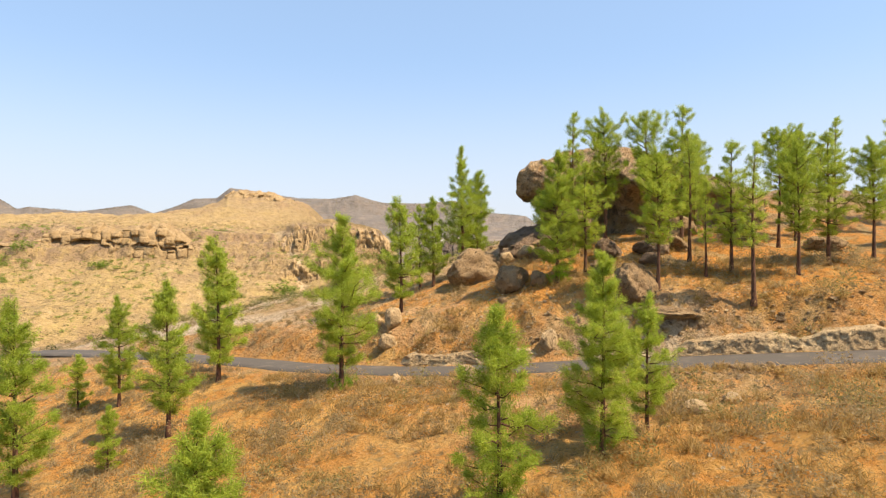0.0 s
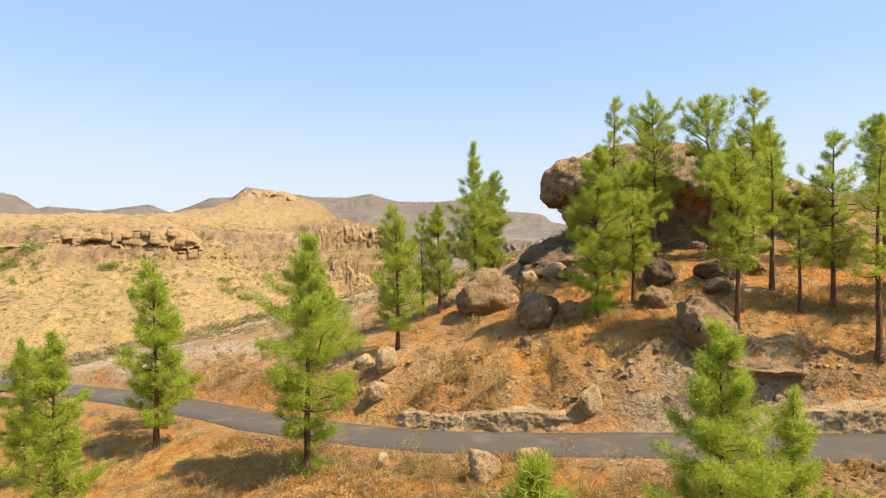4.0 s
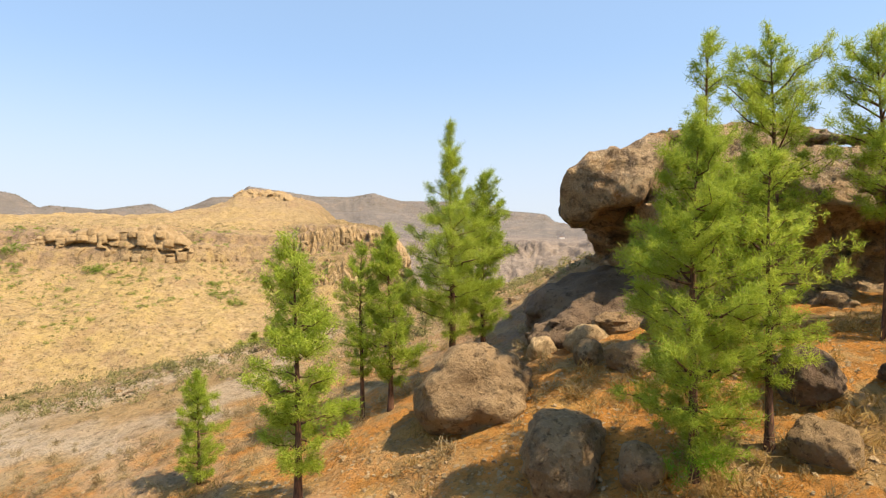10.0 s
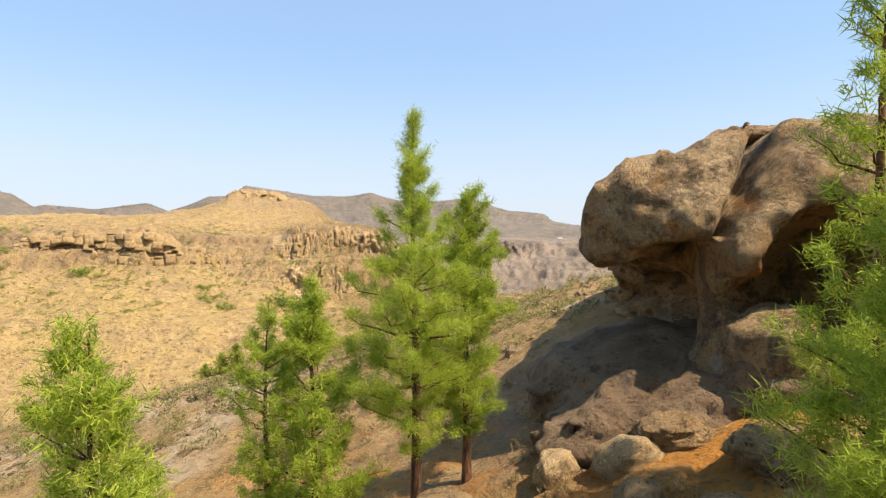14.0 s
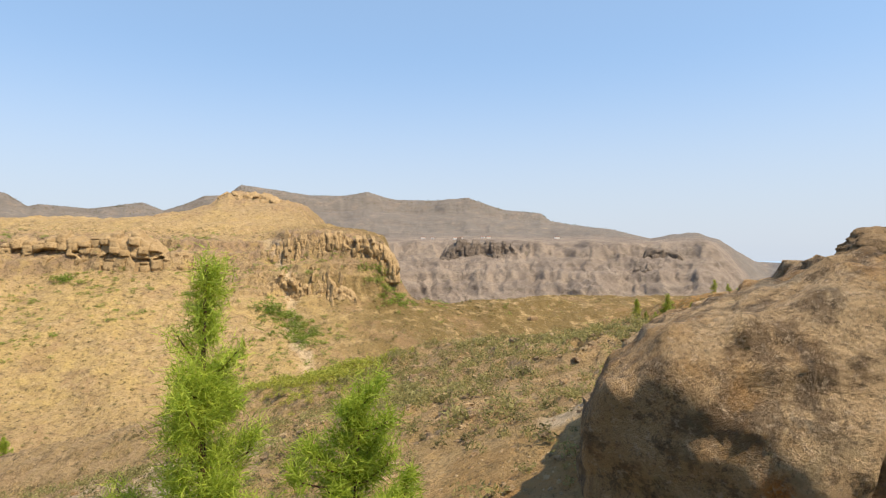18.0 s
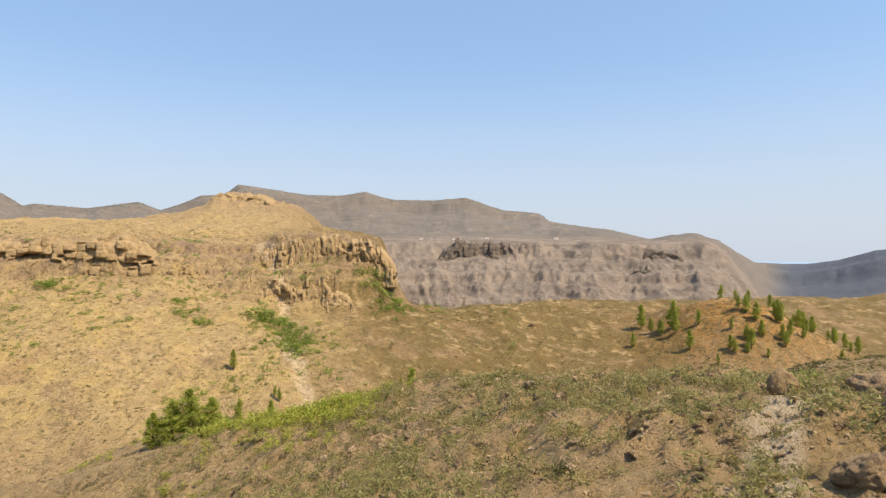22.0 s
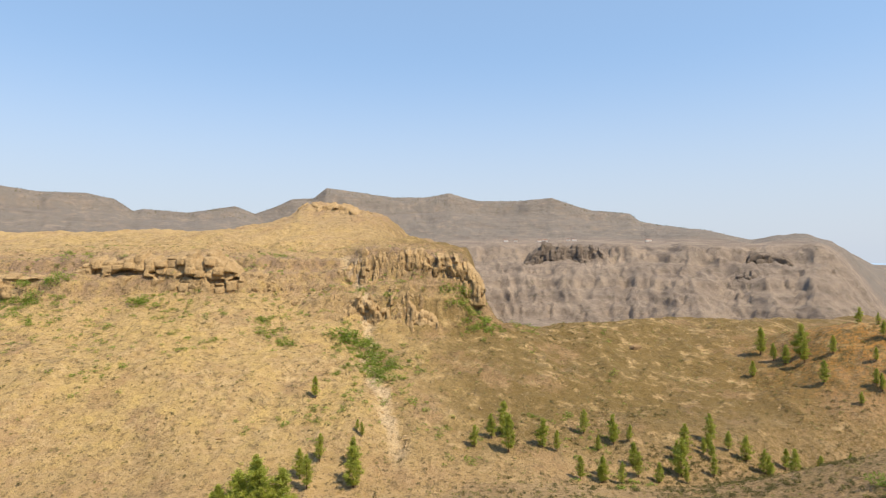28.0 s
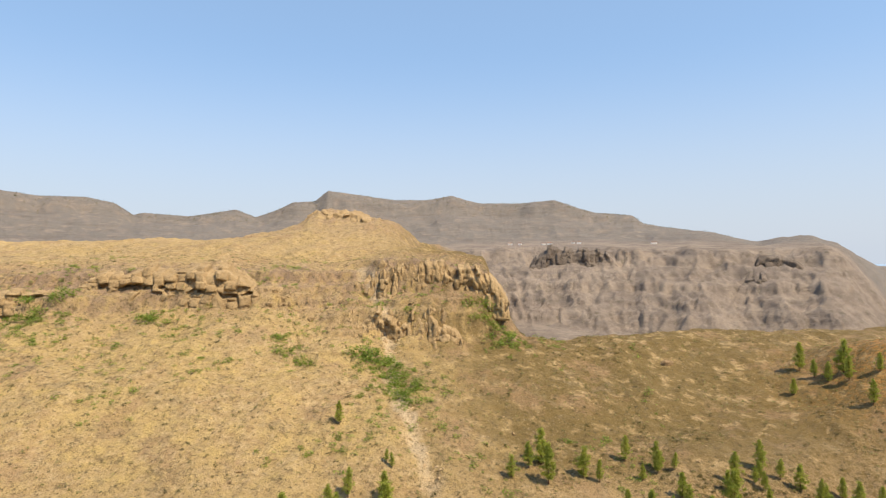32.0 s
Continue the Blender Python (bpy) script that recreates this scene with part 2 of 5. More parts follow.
def great_rock_material():
    k = Mat("ochre_tuff", 0.92)
    big, mid, fine = k.noise(0.22, 6, 0.65), k.noise(0.9, 9, 0.68), k.noise(4.5, 8, 0.7)
    c = k.mix(k.span(big, 0.35, 0.65), (0.53, 0.345, 0.175), (0.67, 0.485, 0.28))
    c = k.mix(k.math("MULTIPLY", k.span(mid, 0.48, 0.60), 0.75), c, (0.15, 0.10, 0.06))
    c = k.mix(k.math("MULTIPLY", k.span(k.noise(0.5, 6, 0.7), 0.57, 0.66), 0.4), c, (0.22, 0.195, 0.115))
    c = k.mix(k.math("MULTIPLY", k.span(fine, 0.52, 0.7), 0.5), c, (0.48, 0.35, 0.22))
    # dark pits: the shadows of small hollows, put in as colour
    c = k.mix(k.math("MULTIPLY", k.span(k.noise(2.2, 7, 0.8), 0.53, 0.60), 0.65), c, (0.10, 0.072, 0.045))
    c = k.mix(k.math("MULTIPLY", k.span(k.noise(0.33, 6, 0.7), 0.52, 0.62), 0.55), c, (0.56, 0.33, 0.13))
    # rain streaks down the faces
    tall = k.n.new("ShaderNodeMapping")
    tall.inputs["Scale"].default_value = (1.1, 1.1, 0.13)
    k.l.new(k.where, tall.inputs["Vector"])
    c = k.mix(k.math("MULTIPLY", k.span(k.noise(1.0, 5, 0.6, tall.outputs[0]), 0.54, 0.66), 0.6), c, (0.105, 0.09, 0.075))
    c = k.mix(k.math("MULTIPLY", k.attr("orange"), k.span(mid, 0.3, 0.5)), c, (0.62, 0.235, 0.04))
    c = k.mix(k.math("MULTIPLY", k.attr("chalk"), k.span(fine, 0.35, 0.55)), c, (0.62, 0.58, 0.50))
    c = k.mix(k.math("MULTIPLY", k.span(k.noise(9, 6, 0.8), 0.53, 0.61), 0.5), c, (0.17, 0.12, 0.075))
    c = k.mix(k.math("MULTIPLY", k.span(k.noise(5, 7, 0.8), 0.54, 0.61), 0.55), c, (0.70, 0.54, 0.36))
    c = k.mix(k.math("MULTIPLY", k.span(k.noise(0.7, 4, 0.6), 0.58, 0.66), 0.4), c, (0.36, 0.32, 0.25))
    k.bump(k.math("ADD", k.math("MULTIPLY", k.noise(1.6, 9, 0.72), 1.0), k.math("MULTIPLY", k.noise(5.0, 7, 0.8), 0.6)), 1.0, 0.95)
    return k.done(c)


BIG_ROCK = great_rock_material()
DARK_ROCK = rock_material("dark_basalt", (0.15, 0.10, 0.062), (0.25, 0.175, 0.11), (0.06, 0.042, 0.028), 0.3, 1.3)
PALE_ROCK = rock_material("pale_rock", (0.43, 0.30, 0.16), (0.57, 0.42, 0.235), (0.20, 0.135, 0.07), 0.0, 1.3)
CLIFF_ROCK = rock_material("hill_rock", (0.35, 0.24, 0.115), (0.45, 0.32, 0.165), (0.17, 0.115, 0.06), 0.0, 0.3)
CANYON_ROCK = rock_material("canyon_rock", (0.15, 0.118, 0.09), (0.24, 0.19, 0.145), (0.09, 0.072, 0.058), 0.0, 0.05)
PINE_GREEN = foliage_material("pine_needles", (0.265, 0.355, 0.04), (0.57, 0.65, 0.10), (0.62, 0.56, 0.12))
FAR_GREEN = foliage_material("distant_needles", (0.26, 0.31, 0.05), (0.52, 0.54, 0.11), (0.45, 0.38, 0.09))
SHOOT_GREEN = foliage_material("young_needles", (0.16, 0.32, 0.02), (0.33, 0.52, 0.04))
BUSH_GREEN = foliage_material("bush_leaves", (0.15, 0.22, 0.035), (0.38, 0.46, 0.09))
OLIVE_SCRUB = foliage_material("olive_scrub", (0.09, 0.085, 0.03), (0.22, 0.20, 0.075))
LIME_SCRUB = foliage_material("lime_scrub", (0.29, 0.32, 0.05), (0.58, 0.56, 0.11))
DRY_SHRUB = foliage_material("dry_shrub", (0.30, 0.225, 0.105), (0.56, 0.43, 0.23), (0.42, 0.24, 0.10))
GOLD_GRASS = foliage_material("golden_grass", (0.34, 0.22, 0.07), (0.60, 0.42, 0.17))
GREY_SHRUB = foliage_material("grey_green_shrub", (0.22, 0.20, 0.07), (0.46, 0.42, 0.17))
BARK = bark_material()
ASPHALT = road_material()
WALL_WHITE = plain_material("whitewash", (0.8, 0.78, 0.73))
SEA = plain_material("sea_water", (0.30, 0.42, 0.55), 0.7)
ROOF_TILE = plain_material("roof_tile", (0.36, 0.17, 0.09))


# ---------------------------------------------------------------- landform
def hash01(*cells, seed=0):
    h = np.full(np.broadcast(*cells).shape, seed * 374761393 + 2654435761, np.uint64)
    for k, c in enumerate(cells):
        h = (h ^ (c.astype(np.int64).astype(np.uint64) * np.uint64((2246822519, 3266489917, 668265263)[k]))) & np.uint64(0xFFFFFFFF)
        h = (h * np.uint64(2654435769)) & np.uint64(0xFFFFFFFF)
        h ^= h >> np.uint64(15)
    h = (h * np.uint64(2246822519)) & np.uint64(0xFFFFFFFF)
    h ^= h >> np.uint64(13)
    return h.astype(np.float64) / 4294967295.0


def noise2(x, y, seed=0):
    """Value noise in the plane, -1 to 1."""
    i, j = np.floor(x), np.floor(y)
    u, v = x - i, y - j
    u, v = u * u * u * (u * (u * 6 - 15) + 10), v * v * v * (v * (v * 6 - 15) + 10)
    a, b = hash01(i, j, seed=seed), hash01(i + 1, j, seed=seed)
    c, d = hash01(i, j + 1, seed=seed), hash01(i + 1, j + 1, seed=seed)
    return 2 * ((a + (b - a) * u) * (1 - v) + (c + (d - c) * u) * v) - 1


def noise3(x, y, z, seed=0):
    i, j, k = np.floor(x), np.floor(y), np.floor(z)
    u, v, w = [f * f * (3 - 2 * f) for f in (x - i, y - j, z - k)]
    out = 0
    for di, dj, dk in ((a, b, c) for a in (0, 1) for b in (0, 1) for c in (0, 1)):
        out = out + hash01(i + di, j + dj, k + dk, seed=seed) * (u if di else 1 - u) * (v if dj else 1 - v) * (w if dk else 1 - w)
    return 2 * out - 1


def fbm2(x, y, octaves=4, seed=0, ridged=False):
    total, amp, norm = 0, 1.0, 0
    for o in range(octaves):
        n = noise2(x, y, seed + 17 * o)
        total, norm = total + amp * (1 - 2 * np.abs(n) if ridged else n), norm + amp
        x, y, amp = 0.8 * x * 2.03 - 0.6 * y * 2.03 + 5.1, 0.6 * x * 2.03 + 0.8 * y * 2.03 + 3.7, amp * 0.5
    return total / norm


def fbm3(x, y, z, octaves=4, seed=0):
    total, amp, norm = 0, 1.0, 0
    for o in range(octaves):
        total, norm = total + amp * noise3(x, y, z, seed + 17 * o), norm + amp
        x, y, z, amp = x * 2.03 + 4.1, y * 2.03 + 7.7, z * 2.03 + 2.3, amp * 0.5
    return total / norm


def step(a, b, v):
    t = np.clip((v - a) / (b - a), 0, 1)
    return t * t * (3 - 2 * t)


def curve(v, knots, soft=0.0):
    """A profile through a few knots, its corners rounded over soft metres."""
    xs, ys = zip(*knots)
    if not soft:
        return np.interp(v, xs, ys)
    return sum(np.interp(v + soft * k, xs, ys) for k in (-1, -0.5, 0, 0.5, 1)) / 5


def smax(a, b, k):
    h = np.clip(0.5 + 0.5 * (a - b) / k, 0, 1)
    return b + (a - b) * h + k * h * (1 - h)


ROAD = [(85, 20, -1.0), (50, 32, -4.6), (26, 39.0, -6.6), (12, 43.6, -7.85), (0, 48.6, -9.25), (-11, 55.3, -10.2), (-21, 63, -10.9), (-38, 74, -12.0), (-60, 86, -14.0), (-95, 110, -22)]
TRAIL = [(34, 121), (29.5, 116), (25.5, 109), (22, 103.5), (18, 98), (14, 93)]


def along(x, y, line, wide=1e9):
    """Distance to a polyline, and how far along it (in points) the nearest place lies."""
    best, at = np.full(np.shape(x), wide, float), np.zeros(np.shape(x))
    for n, (a, b) in enumerate(zip(line, line[1:])):
        dx, dy = b[0] - a[0], b[1] - a[1]
        s = np.clip(((x - a[0]) * dx + (y - a[1]) * dy) / (dx * dx + dy * dy), 0, 1)
        d = np.hypot(x - a[0] - s * dx, y - a[1] - s * dy)
        at = np.where(d < best, n + s, at)
        best = np.minimum(best, d)
    return best, at


# Skyline of the far ranges: bearing in degrees from +y to the right, rise over distance.
SKYLINE = [(-75, .085), (-50, .085), (-44.81, 0.0856), (-41.54, 0.0772), (-38.43, 0.0781), (-36.3, 0.071), (-34.9, 0.0545), (-34.2, 0.0578), (-33.42, 0.0569), (-30.69, 0.0537), (-26.84, 0.0648), (-25.18, 0.0538), (-23.61, 0.0631), (-21.9, 0.0778), (-20.01, 0.0787), (-18.86, 0.0952), (-16.71, 0.0909), (-12.67, 0.0815), (-9.57, 0.0823), (-7.46, 0.0892), (-5.88, 0.0811), (-4.55, 0.0766), (-1.07, 0.0758), (2.03, 0.0804), (4.26, 0.0662), (5.59, 0.0596), (8.89, 0.0545), (9.77, 0.0415), (12.58, 0.0329), (15.58, 0.0235), (18.72, 0.0125), (20.6, 0.0185), (22.65, 0.0191), (24.43, 0.0078), (26.15, -0.0106), (27.0, -0.0212), (29.05, -0.0245), (30.63, -0.0245), (32.9, -0.0168), (35.35, -0.0028), (45, .02), (75, .03)]


def near_slope(x, y):
    """The spur under the flight: its crest, its fall to the valley, the knoll of the great rock and the road's bench."""
    crest_x = curve(y, [(0, 75), (40, 60), (75, 32), (120, 36), (150, 30), (180, 8), (230, 0), (500, 0)], 10)
    crest_z = curve(y, [(-200, -6), (0, -1), (40, 1), (75, 1.8), (112, 4.6), (124, 5.0), (150, -0.5), (172, -5.5), (183, -7), (194, -14), (235, -36), (300, -58), (400, -85), (600, -130)], 8)
    fall = curve(y, [(0, .17), (40, .185), (75, .195), (108, .21), (122, .30), (155, .40), (180, .26), (210, .24), (400, .15)], 8)
    dx = crest_x - x
    z = crest_z - fall * (np.sqrt(np.maximum(dx, 0) ** 2 + 36) - 6)
    right = np.maximum(-dx, 0)
    z = z - curve(y, [(60, .03), (110, .10), (150, .26), (300, .08)], 8) * (np.sqrt(right**2 + 100) - 10)
    z = z + 52 * np.exp(-(((x - 200) / 95) ** 2 + ((y - 345) / 85) ** 2))
    z = z + 19 * np.exp(-(((x + 80) / 45) ** 2 + ((y - 262) / 34) ** 2))
    z = z + 4.2 * np.exp(-(((x - 19) / 12) ** 2 + ((y - 88) / 11) ** 2))
    z = z + 7.5 * np.exp(-(((x - 52) / 15) ** 2 + ((y - 82) / 13) ** 2))
    z = z + 3.3 * np.exp(-(((x - 17) / 17) ** 2 + ((y - 63) / 14) ** 2))
    return z


def road_cut(x, y, z):
    d, at = along(x, y, ROAD)
    bed = np.interp(at, range(len(ROAD)), [p[2] for p in ROAD])
    off = np.maximum(d - 2.5, 0)
    ragged = 1 + 0.35 * noise2(x / 2.3, y / 2.3, 91)
    lower, upper = bed - 0.5 * off - 0.02 * off**2, bed + (1.15 * off + 0.03 * off**2) * ragged
    below = y < np.interp(x, [q[0] for q in ROAD[::-1]], [q[1] for q in ROAD[::-1]])
    upper = np.where(below, bed - 0.04 * off + 1.0 * np.maximum(off - 14, 0), upper)
    return np.clip(z, lower - 1e3 * np.clip(off - 30, 0, 1), upper + 1e3 * np.clip(off - 30, 0, 1)), d


def far_slope(x, y):
    """The hillside over the valley: cliff bands and plateau on one side, a saddle and a wooded knoll on the other."""
    axis = curve(x, [(-480, 270), (-326, 285), (-247, 322), (-215, 333), (-158, 345), (-11, 395), (100, 450), (500, 560)], 20)
    u = y - axis
    wob = 14 * fbm2(x / 70, y / 70, 3, 5)
    v = u + wob
    right = curve(v, [(-400, -170), (-60, -96), (0, -74), (60, -67), (110, -53), (165, -38), (215, -38), (320, -95), (600, -200), (2200, -260)], 12)
    # the nose: a low band of columns, a bench, then the tall fluted cliff
    flute = 5.0 * fbm2(x / 9, y / 50, 4, 29, True)
    nose = np.exp(-(((x + 88) / 58) ** 6))
    snout = curve(v + 0.8 * flute, [(-400, -170), (-60, -96), (0, -74), (60, -50), (140, -24), (157, -15), (162, -2), (180, 4), (190, 7), (197, 19), (215, 25), (240, 29), (300, 34), (360, 33), (430, 26), (700, -20), (1000, -80), (1300, -120), (2200, -200)])
    snout = np.where(snout > 7, 7 + (snout - 7) * (1 - 0.45 * step(-115, -45, x)), snout)
    left = curve(v + flute * step(150, 180, v) * (1 - step(225, 260, v)), [(-400, -170), (-60, -96), (0, -74), (60, -50), (140, -23), (186, -6), (192, 4), (213, 9), (219, 16), (250, 22), (350, 35), (430, 43), (700, 44), (1000, 30), (1300, 0), (2200, -200)]) * (1 - nose) + snout * nose
    steep = step(120, 190, u)
    w = step(-56 - 90 * (1 - steep), -16 + 60 * (1 - steep), x + 0.06 * np.clip(u - 200, 0, 2000))
    z = left * (1 - w) + right * w
    crown = 7 * np.exp(-(((x + 240) / 17) ** 2 + ((y - 772) / 24) ** 2)) + 25 * np.exp(-(((x + 213) / 60) ** 4 + ((y - 785) / 80) ** 2)) + 9 * np.exp(-(((x + 275) / 60) ** 2 + ((y - 780) / 80) ** 2))
    z = z + crown * (1 - w)
    z = z + 42 * np.exp(-(((x - 232) / 62) ** 2 + ((y - 535) / 62) ** 2))
    # the gully under the cliffs
    g, _ = along(x, y, [(-150, 585), (-112, 520), (-98, 470), (-77, 425), (-60, 385)])
    z = z - 5 * np.exp(-((g / 9) ** 2)) * step(-30, 60, u)
    return z, u, w


def flutes(th, r, seed, octaves=5):
    """Spurs and gullies that run down a wall towards the valley: ridged across the bearing, drawn out along the distance."""
    total, amp, norm, f = 0, 1.0, 0, 0.21
    for o in range(octaves):
        bent = th * f + 0.75 * noise2(th * f * 0.9 + 9, r * f / 45, seed + 50 + o) + (r - 1800) * 0.0013 * (1 + o)
        total, norm = total + amp * (1 - 2 * np.abs(noise2(bent, r * f / 260 + o, seed + o))), norm + amp
        f, amp = f * 2.1, amp * 0.56
    return total / norm


def ranges(x, y):
    """The canyon's far wall with its spurs, the plateau above it and the mountain ridge behind."""
    r, th = np.hypot(x - 5, y - 70), np.degrees(np.arctan2(x - 5, y - 70))
    top = np.interp(th, [s[0] for s in SKYLINE], [s[1] for s in SKYLINE])
    land = 1 - step(23, 30, th)
    cut_ = flutes(th, r, 44)
    rr = r + 70 * noise2(th / 4.5, r * 0, 45) + 45 * cut_
    z = np.interp(rr, [0, 700, 1150, 1350, 1500, 1640, 1670, 1760, 1880, 1912, 2050, 2500, 2900], [-330, -300, -235, -170, -120, -84, -62, -40, -14, 14, 26, 56, 84]) * land + -235 * (1 - land)
    wall = step(1150, 1450, r) * (1 - step(1950, 2150, r)) * land
    z = z + wall * 22 * cut_
    z = np.where(rr > 2050, np.minimum(z, 14 + top * r - 6), z)
    rise = np.clip((r + 40 * cut_ - 2550) / 1000, 0, 1)
    rise = 0.55 * step(0.05, 0.75, rise) + 0.30 * step(0.62, 0.74, rise) + 0.15 * step(0.84, 0.95, rise)
    z = z * (1 - rise) + (16 + top * 3600) * rise
    z = z + 16 * flutes(th * 0.8, r, 81) * step(2350, 2750, r) * (1 - step(3150, 3380, r)) * land
    fallback = step(3700, 4600, r)
    z = z * (1 - fallback) + np.minimum(z, -80) * fallback
    return z, th, r


def terraced(z, tall, lo, hi):
    """Slopes cut into flats and steep faces, tall metres apart."""
    k = np.floor(z / tall)
    f = z / tall - k
    return tall * (k + 0.55 * f + 0.45 * step(lo, hi, f))


def landform(x, y, detail=True):
    n, d = road_cut(x, y, near_slope(x, y))
    f, u, w = far_slope(x, y)
    m, th, r = ranges(x, y)
    if detail:
        small = step(2.4, 5, d) * (1 - step(170, 400, r))
        n = n + small * (0.42 * fbm2(x / 4.2, y / 4.2, 5, 3) + 0.10 * fbm2(x / 0.8, y / 0.8, 3, 8)) + step(60, 200, r) * 1.8 * fbm2(x / 22, y / 22, 4, 12)
        bank = np.exp(-(((d - 4.6) / 2.2) ** 2)) * step(-9, 6, x)
        n = n + 0.55 * bank * fbm2(x / 1.5, y / 1.5, 4, 66, True) * step(2.5, 3.2, d)
        rock = step(-0.15, 0.35, fbm2(x / 9, y / 9, 3, 61)) * step(92, 112, y) * (1 - step(180, 230, y))
        n = n + 1.7 * rock * fbm2(x / 3.2, y / 3.2, 6, 62, True) + 0.5 * step(86, 100, y) * (1 - step(200, 240, y)) * fbm2(x / 2.3, y / 2.3, 5, 64, True)
        f = f + 5.5 * fbm2(x / 75, y / 75, 3, 20) * step(20, 90, u) + 2.6 * fbm2(x / 34, y / 48, 3, 22, True) + 2.4 * fbm2(x / 26, y / 26, 5, 21) + 0.9 * fbm2(x / 5, y / 5, 3, 23, True) * (0.35 + 0.9 * step(120, 220, u))
        # bands of volcanic rock: ledges above the valley, broken columns on the nose of the hill
        upper = np.exp(-(((u - 208) / 34) ** 4)) * (0.35 + 0.65 * step(-0.25, 0.2, fbm2(x / 60, y / 60, 2, 25)))
        nose = np.exp(-(((x + 95) / 62) ** 4 + ((u - 185) / 52) ** 4))
        rocky = np.clip(upper + nose, 0, 1) * (1 - w)
        rough = f + rocky * (2.6 * fbm2(x / 13, y / 13, 3, 27) + 2.2 * fbm2(x / 5.5, y / 5.5, 3, 28, True))
        f = f + rocky * (terraced(rough, 9.0, 0.70, 0.84) - f + 0.4) * 0.7
        crown = np.exp(-(((x + 214) / 70) ** 2 + ((y - 775) / 60) ** 2))
        f = f + 0.45 * crown * (terraced(f + 4 * fbm2(x / 13, y / 13, 4, 33, True), 7.0, 0.6, 0.85) - f)
        wall = step(1200, 1500, r) * (1 - step(2000, 2200, r))
        m = m + wall * (0.55 * (terraced(m + 9 * fbm2(x / 90, y / 90, 3, 38), 27.0, 0.5, 0.8) - m) + 7 * fbm2(x / 34, y / 34, 4, 40, True)) + step(2300, 2600, r) * (1 - step(3350, 3500, r)) * 5 * fbm2(x / 60, y / 60, 4, 39) + step(3450, 3560, r) * 2.5 * fbm2(x / 22, y / 40, 2, 41)
    g = smax(n, f, 6.0)
    return smax(g, m, 10.0)


# ---------------------------------------------------------------- mesh helpers
def mesh_object(name, verts, faces, material, parent=None, smooth=True, label=""):
    """One mesh object from arrays of corners and of triangles or quads."""
    me = bpy.data.meshes.new(name)
    verts, faces = np.asarray(verts, np.float32), np.asarray(faces, np.int32)
    n = faces.shape[1]
    me.vertices.add(len(verts))
    me.vertices.foreach_set("co", verts.ravel())
    me.loops.add(faces.size)
    me.loops.foreach_set("vertex_index", faces.ravel())
    me.polygons.add(len(faces))
    me.polygons.foreach_set("loop_start", np.arange(0, faces.size, n, dtype=np.int32))
    me.polygons.foreach_set("use_smooth", np.full(len(faces), smooth))
    me.materials.append(material)
    me.update(calc_edges=True)
    ob = new(name, me)
    if parent:
        ob.parent = parent
    if label:
        ob["label"] = label
    return ob


def mask(ob, name, values):
    ob.data.attributes.new(name, "FLOAT", "POINT").data.foreach_set("value", np.asarray(values, np.float32))


def height(x, y):
    return float(landform(np.array([float(x)]), np.array([float(y)]))[0])


# ---------------------------------------------------------------- the ground, one sheet to the horizon
CX, CY = 4.0, -45.0
fine_az = np.radians(np.linspace(-47, 43, 660))
rest_az = np.radians(np.linspace(43, 313, 62)[1:-1])
az = np.concatenate([fine_az, rest_az])
rad = np.concatenate([[2.0, 15, 30, 42], np.geomspace(50, 478, 330), np.linspace(480, 730, 260), np.geomspace(735, 1250, 60), np.geomspace(1260, 2600, 190), np.geomspace(2620, 4950, 70)])
RR, AZ = np.meshgrid(rad, az, indexing="ij")
gx, gy = CX + RR * np.sin(AZ), CY + RR * np.cos(AZ)
gz = landform(gx, gy)
nr, na = gx.shape
i, j = np.meshgrid(np.arange(nr - 1), np.arange(na), indexing="ij")
jn = (j + 1) % na
quads = np.stack([i * na + j, i * na + jn, (i + 1) * na + jn, (i + 1) * na + j], -1).reshape(-1, 4)
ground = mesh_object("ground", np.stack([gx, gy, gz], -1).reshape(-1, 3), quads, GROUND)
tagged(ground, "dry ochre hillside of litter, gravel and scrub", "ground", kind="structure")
fx, fy = gx.ravel(), gy.ravel()
_, u_, w_ = far_slope(fx, fy)
r_ = np.hypot(fx - 5, fy - 70)
knoll = np.exp(-(((fx - 20) / 34) ** 2 + ((fy - 58) / 26) ** 2)) + step(0, 1, 1 - along(fx, fy, ROAD)[0] / 9) * 0.7
trail_d, _ = along(fx, fy, TRAIL)
road_d, road_at = along(fx, fy, ROAD)
gully_d, _ = along(fx, fy, [(-150, 585), (-112, 520), (-98, 470), (-77, 425), (-60, 385)])
over = step(-40, 40, u_)
uphill = fy > np.interp(fx, [q[0] for q in ROAD[::-1]], [q[1] for q in ROAD[::-1]])
bank_ = step(4.0, 5.5, road_d) * (1 - step(9, 13, road_d)) * uphill * (1 - step(-2, 8, fx))
# under the pines: thick litter, with tree shade put into its darker tone
shady_ = step(9, 14, fx) * step(48, 54, fy) * (1 - step(64, 70, fy))
mask(ground, "litter", 0.8 * shady_ + 0.9 * (1 - step(3.2, 4.2, road_d)) + np.clip(knoll * 1.5, 0, 1) * (1 - step(80, 100, fy)) + (0.45 + 0.5 * step(-0.5, 0.5, fbm2(fx / 18, fy / 18, 2, 71))) * (1 - step(60, 85, fy)) + 0.75 * np.exp(-(((fx - 235) / 65) ** 2 + ((fy - 530) / 60) ** 2)))
spur_ = step(84, 100, fy) * (1 - step(170, 215, fy))
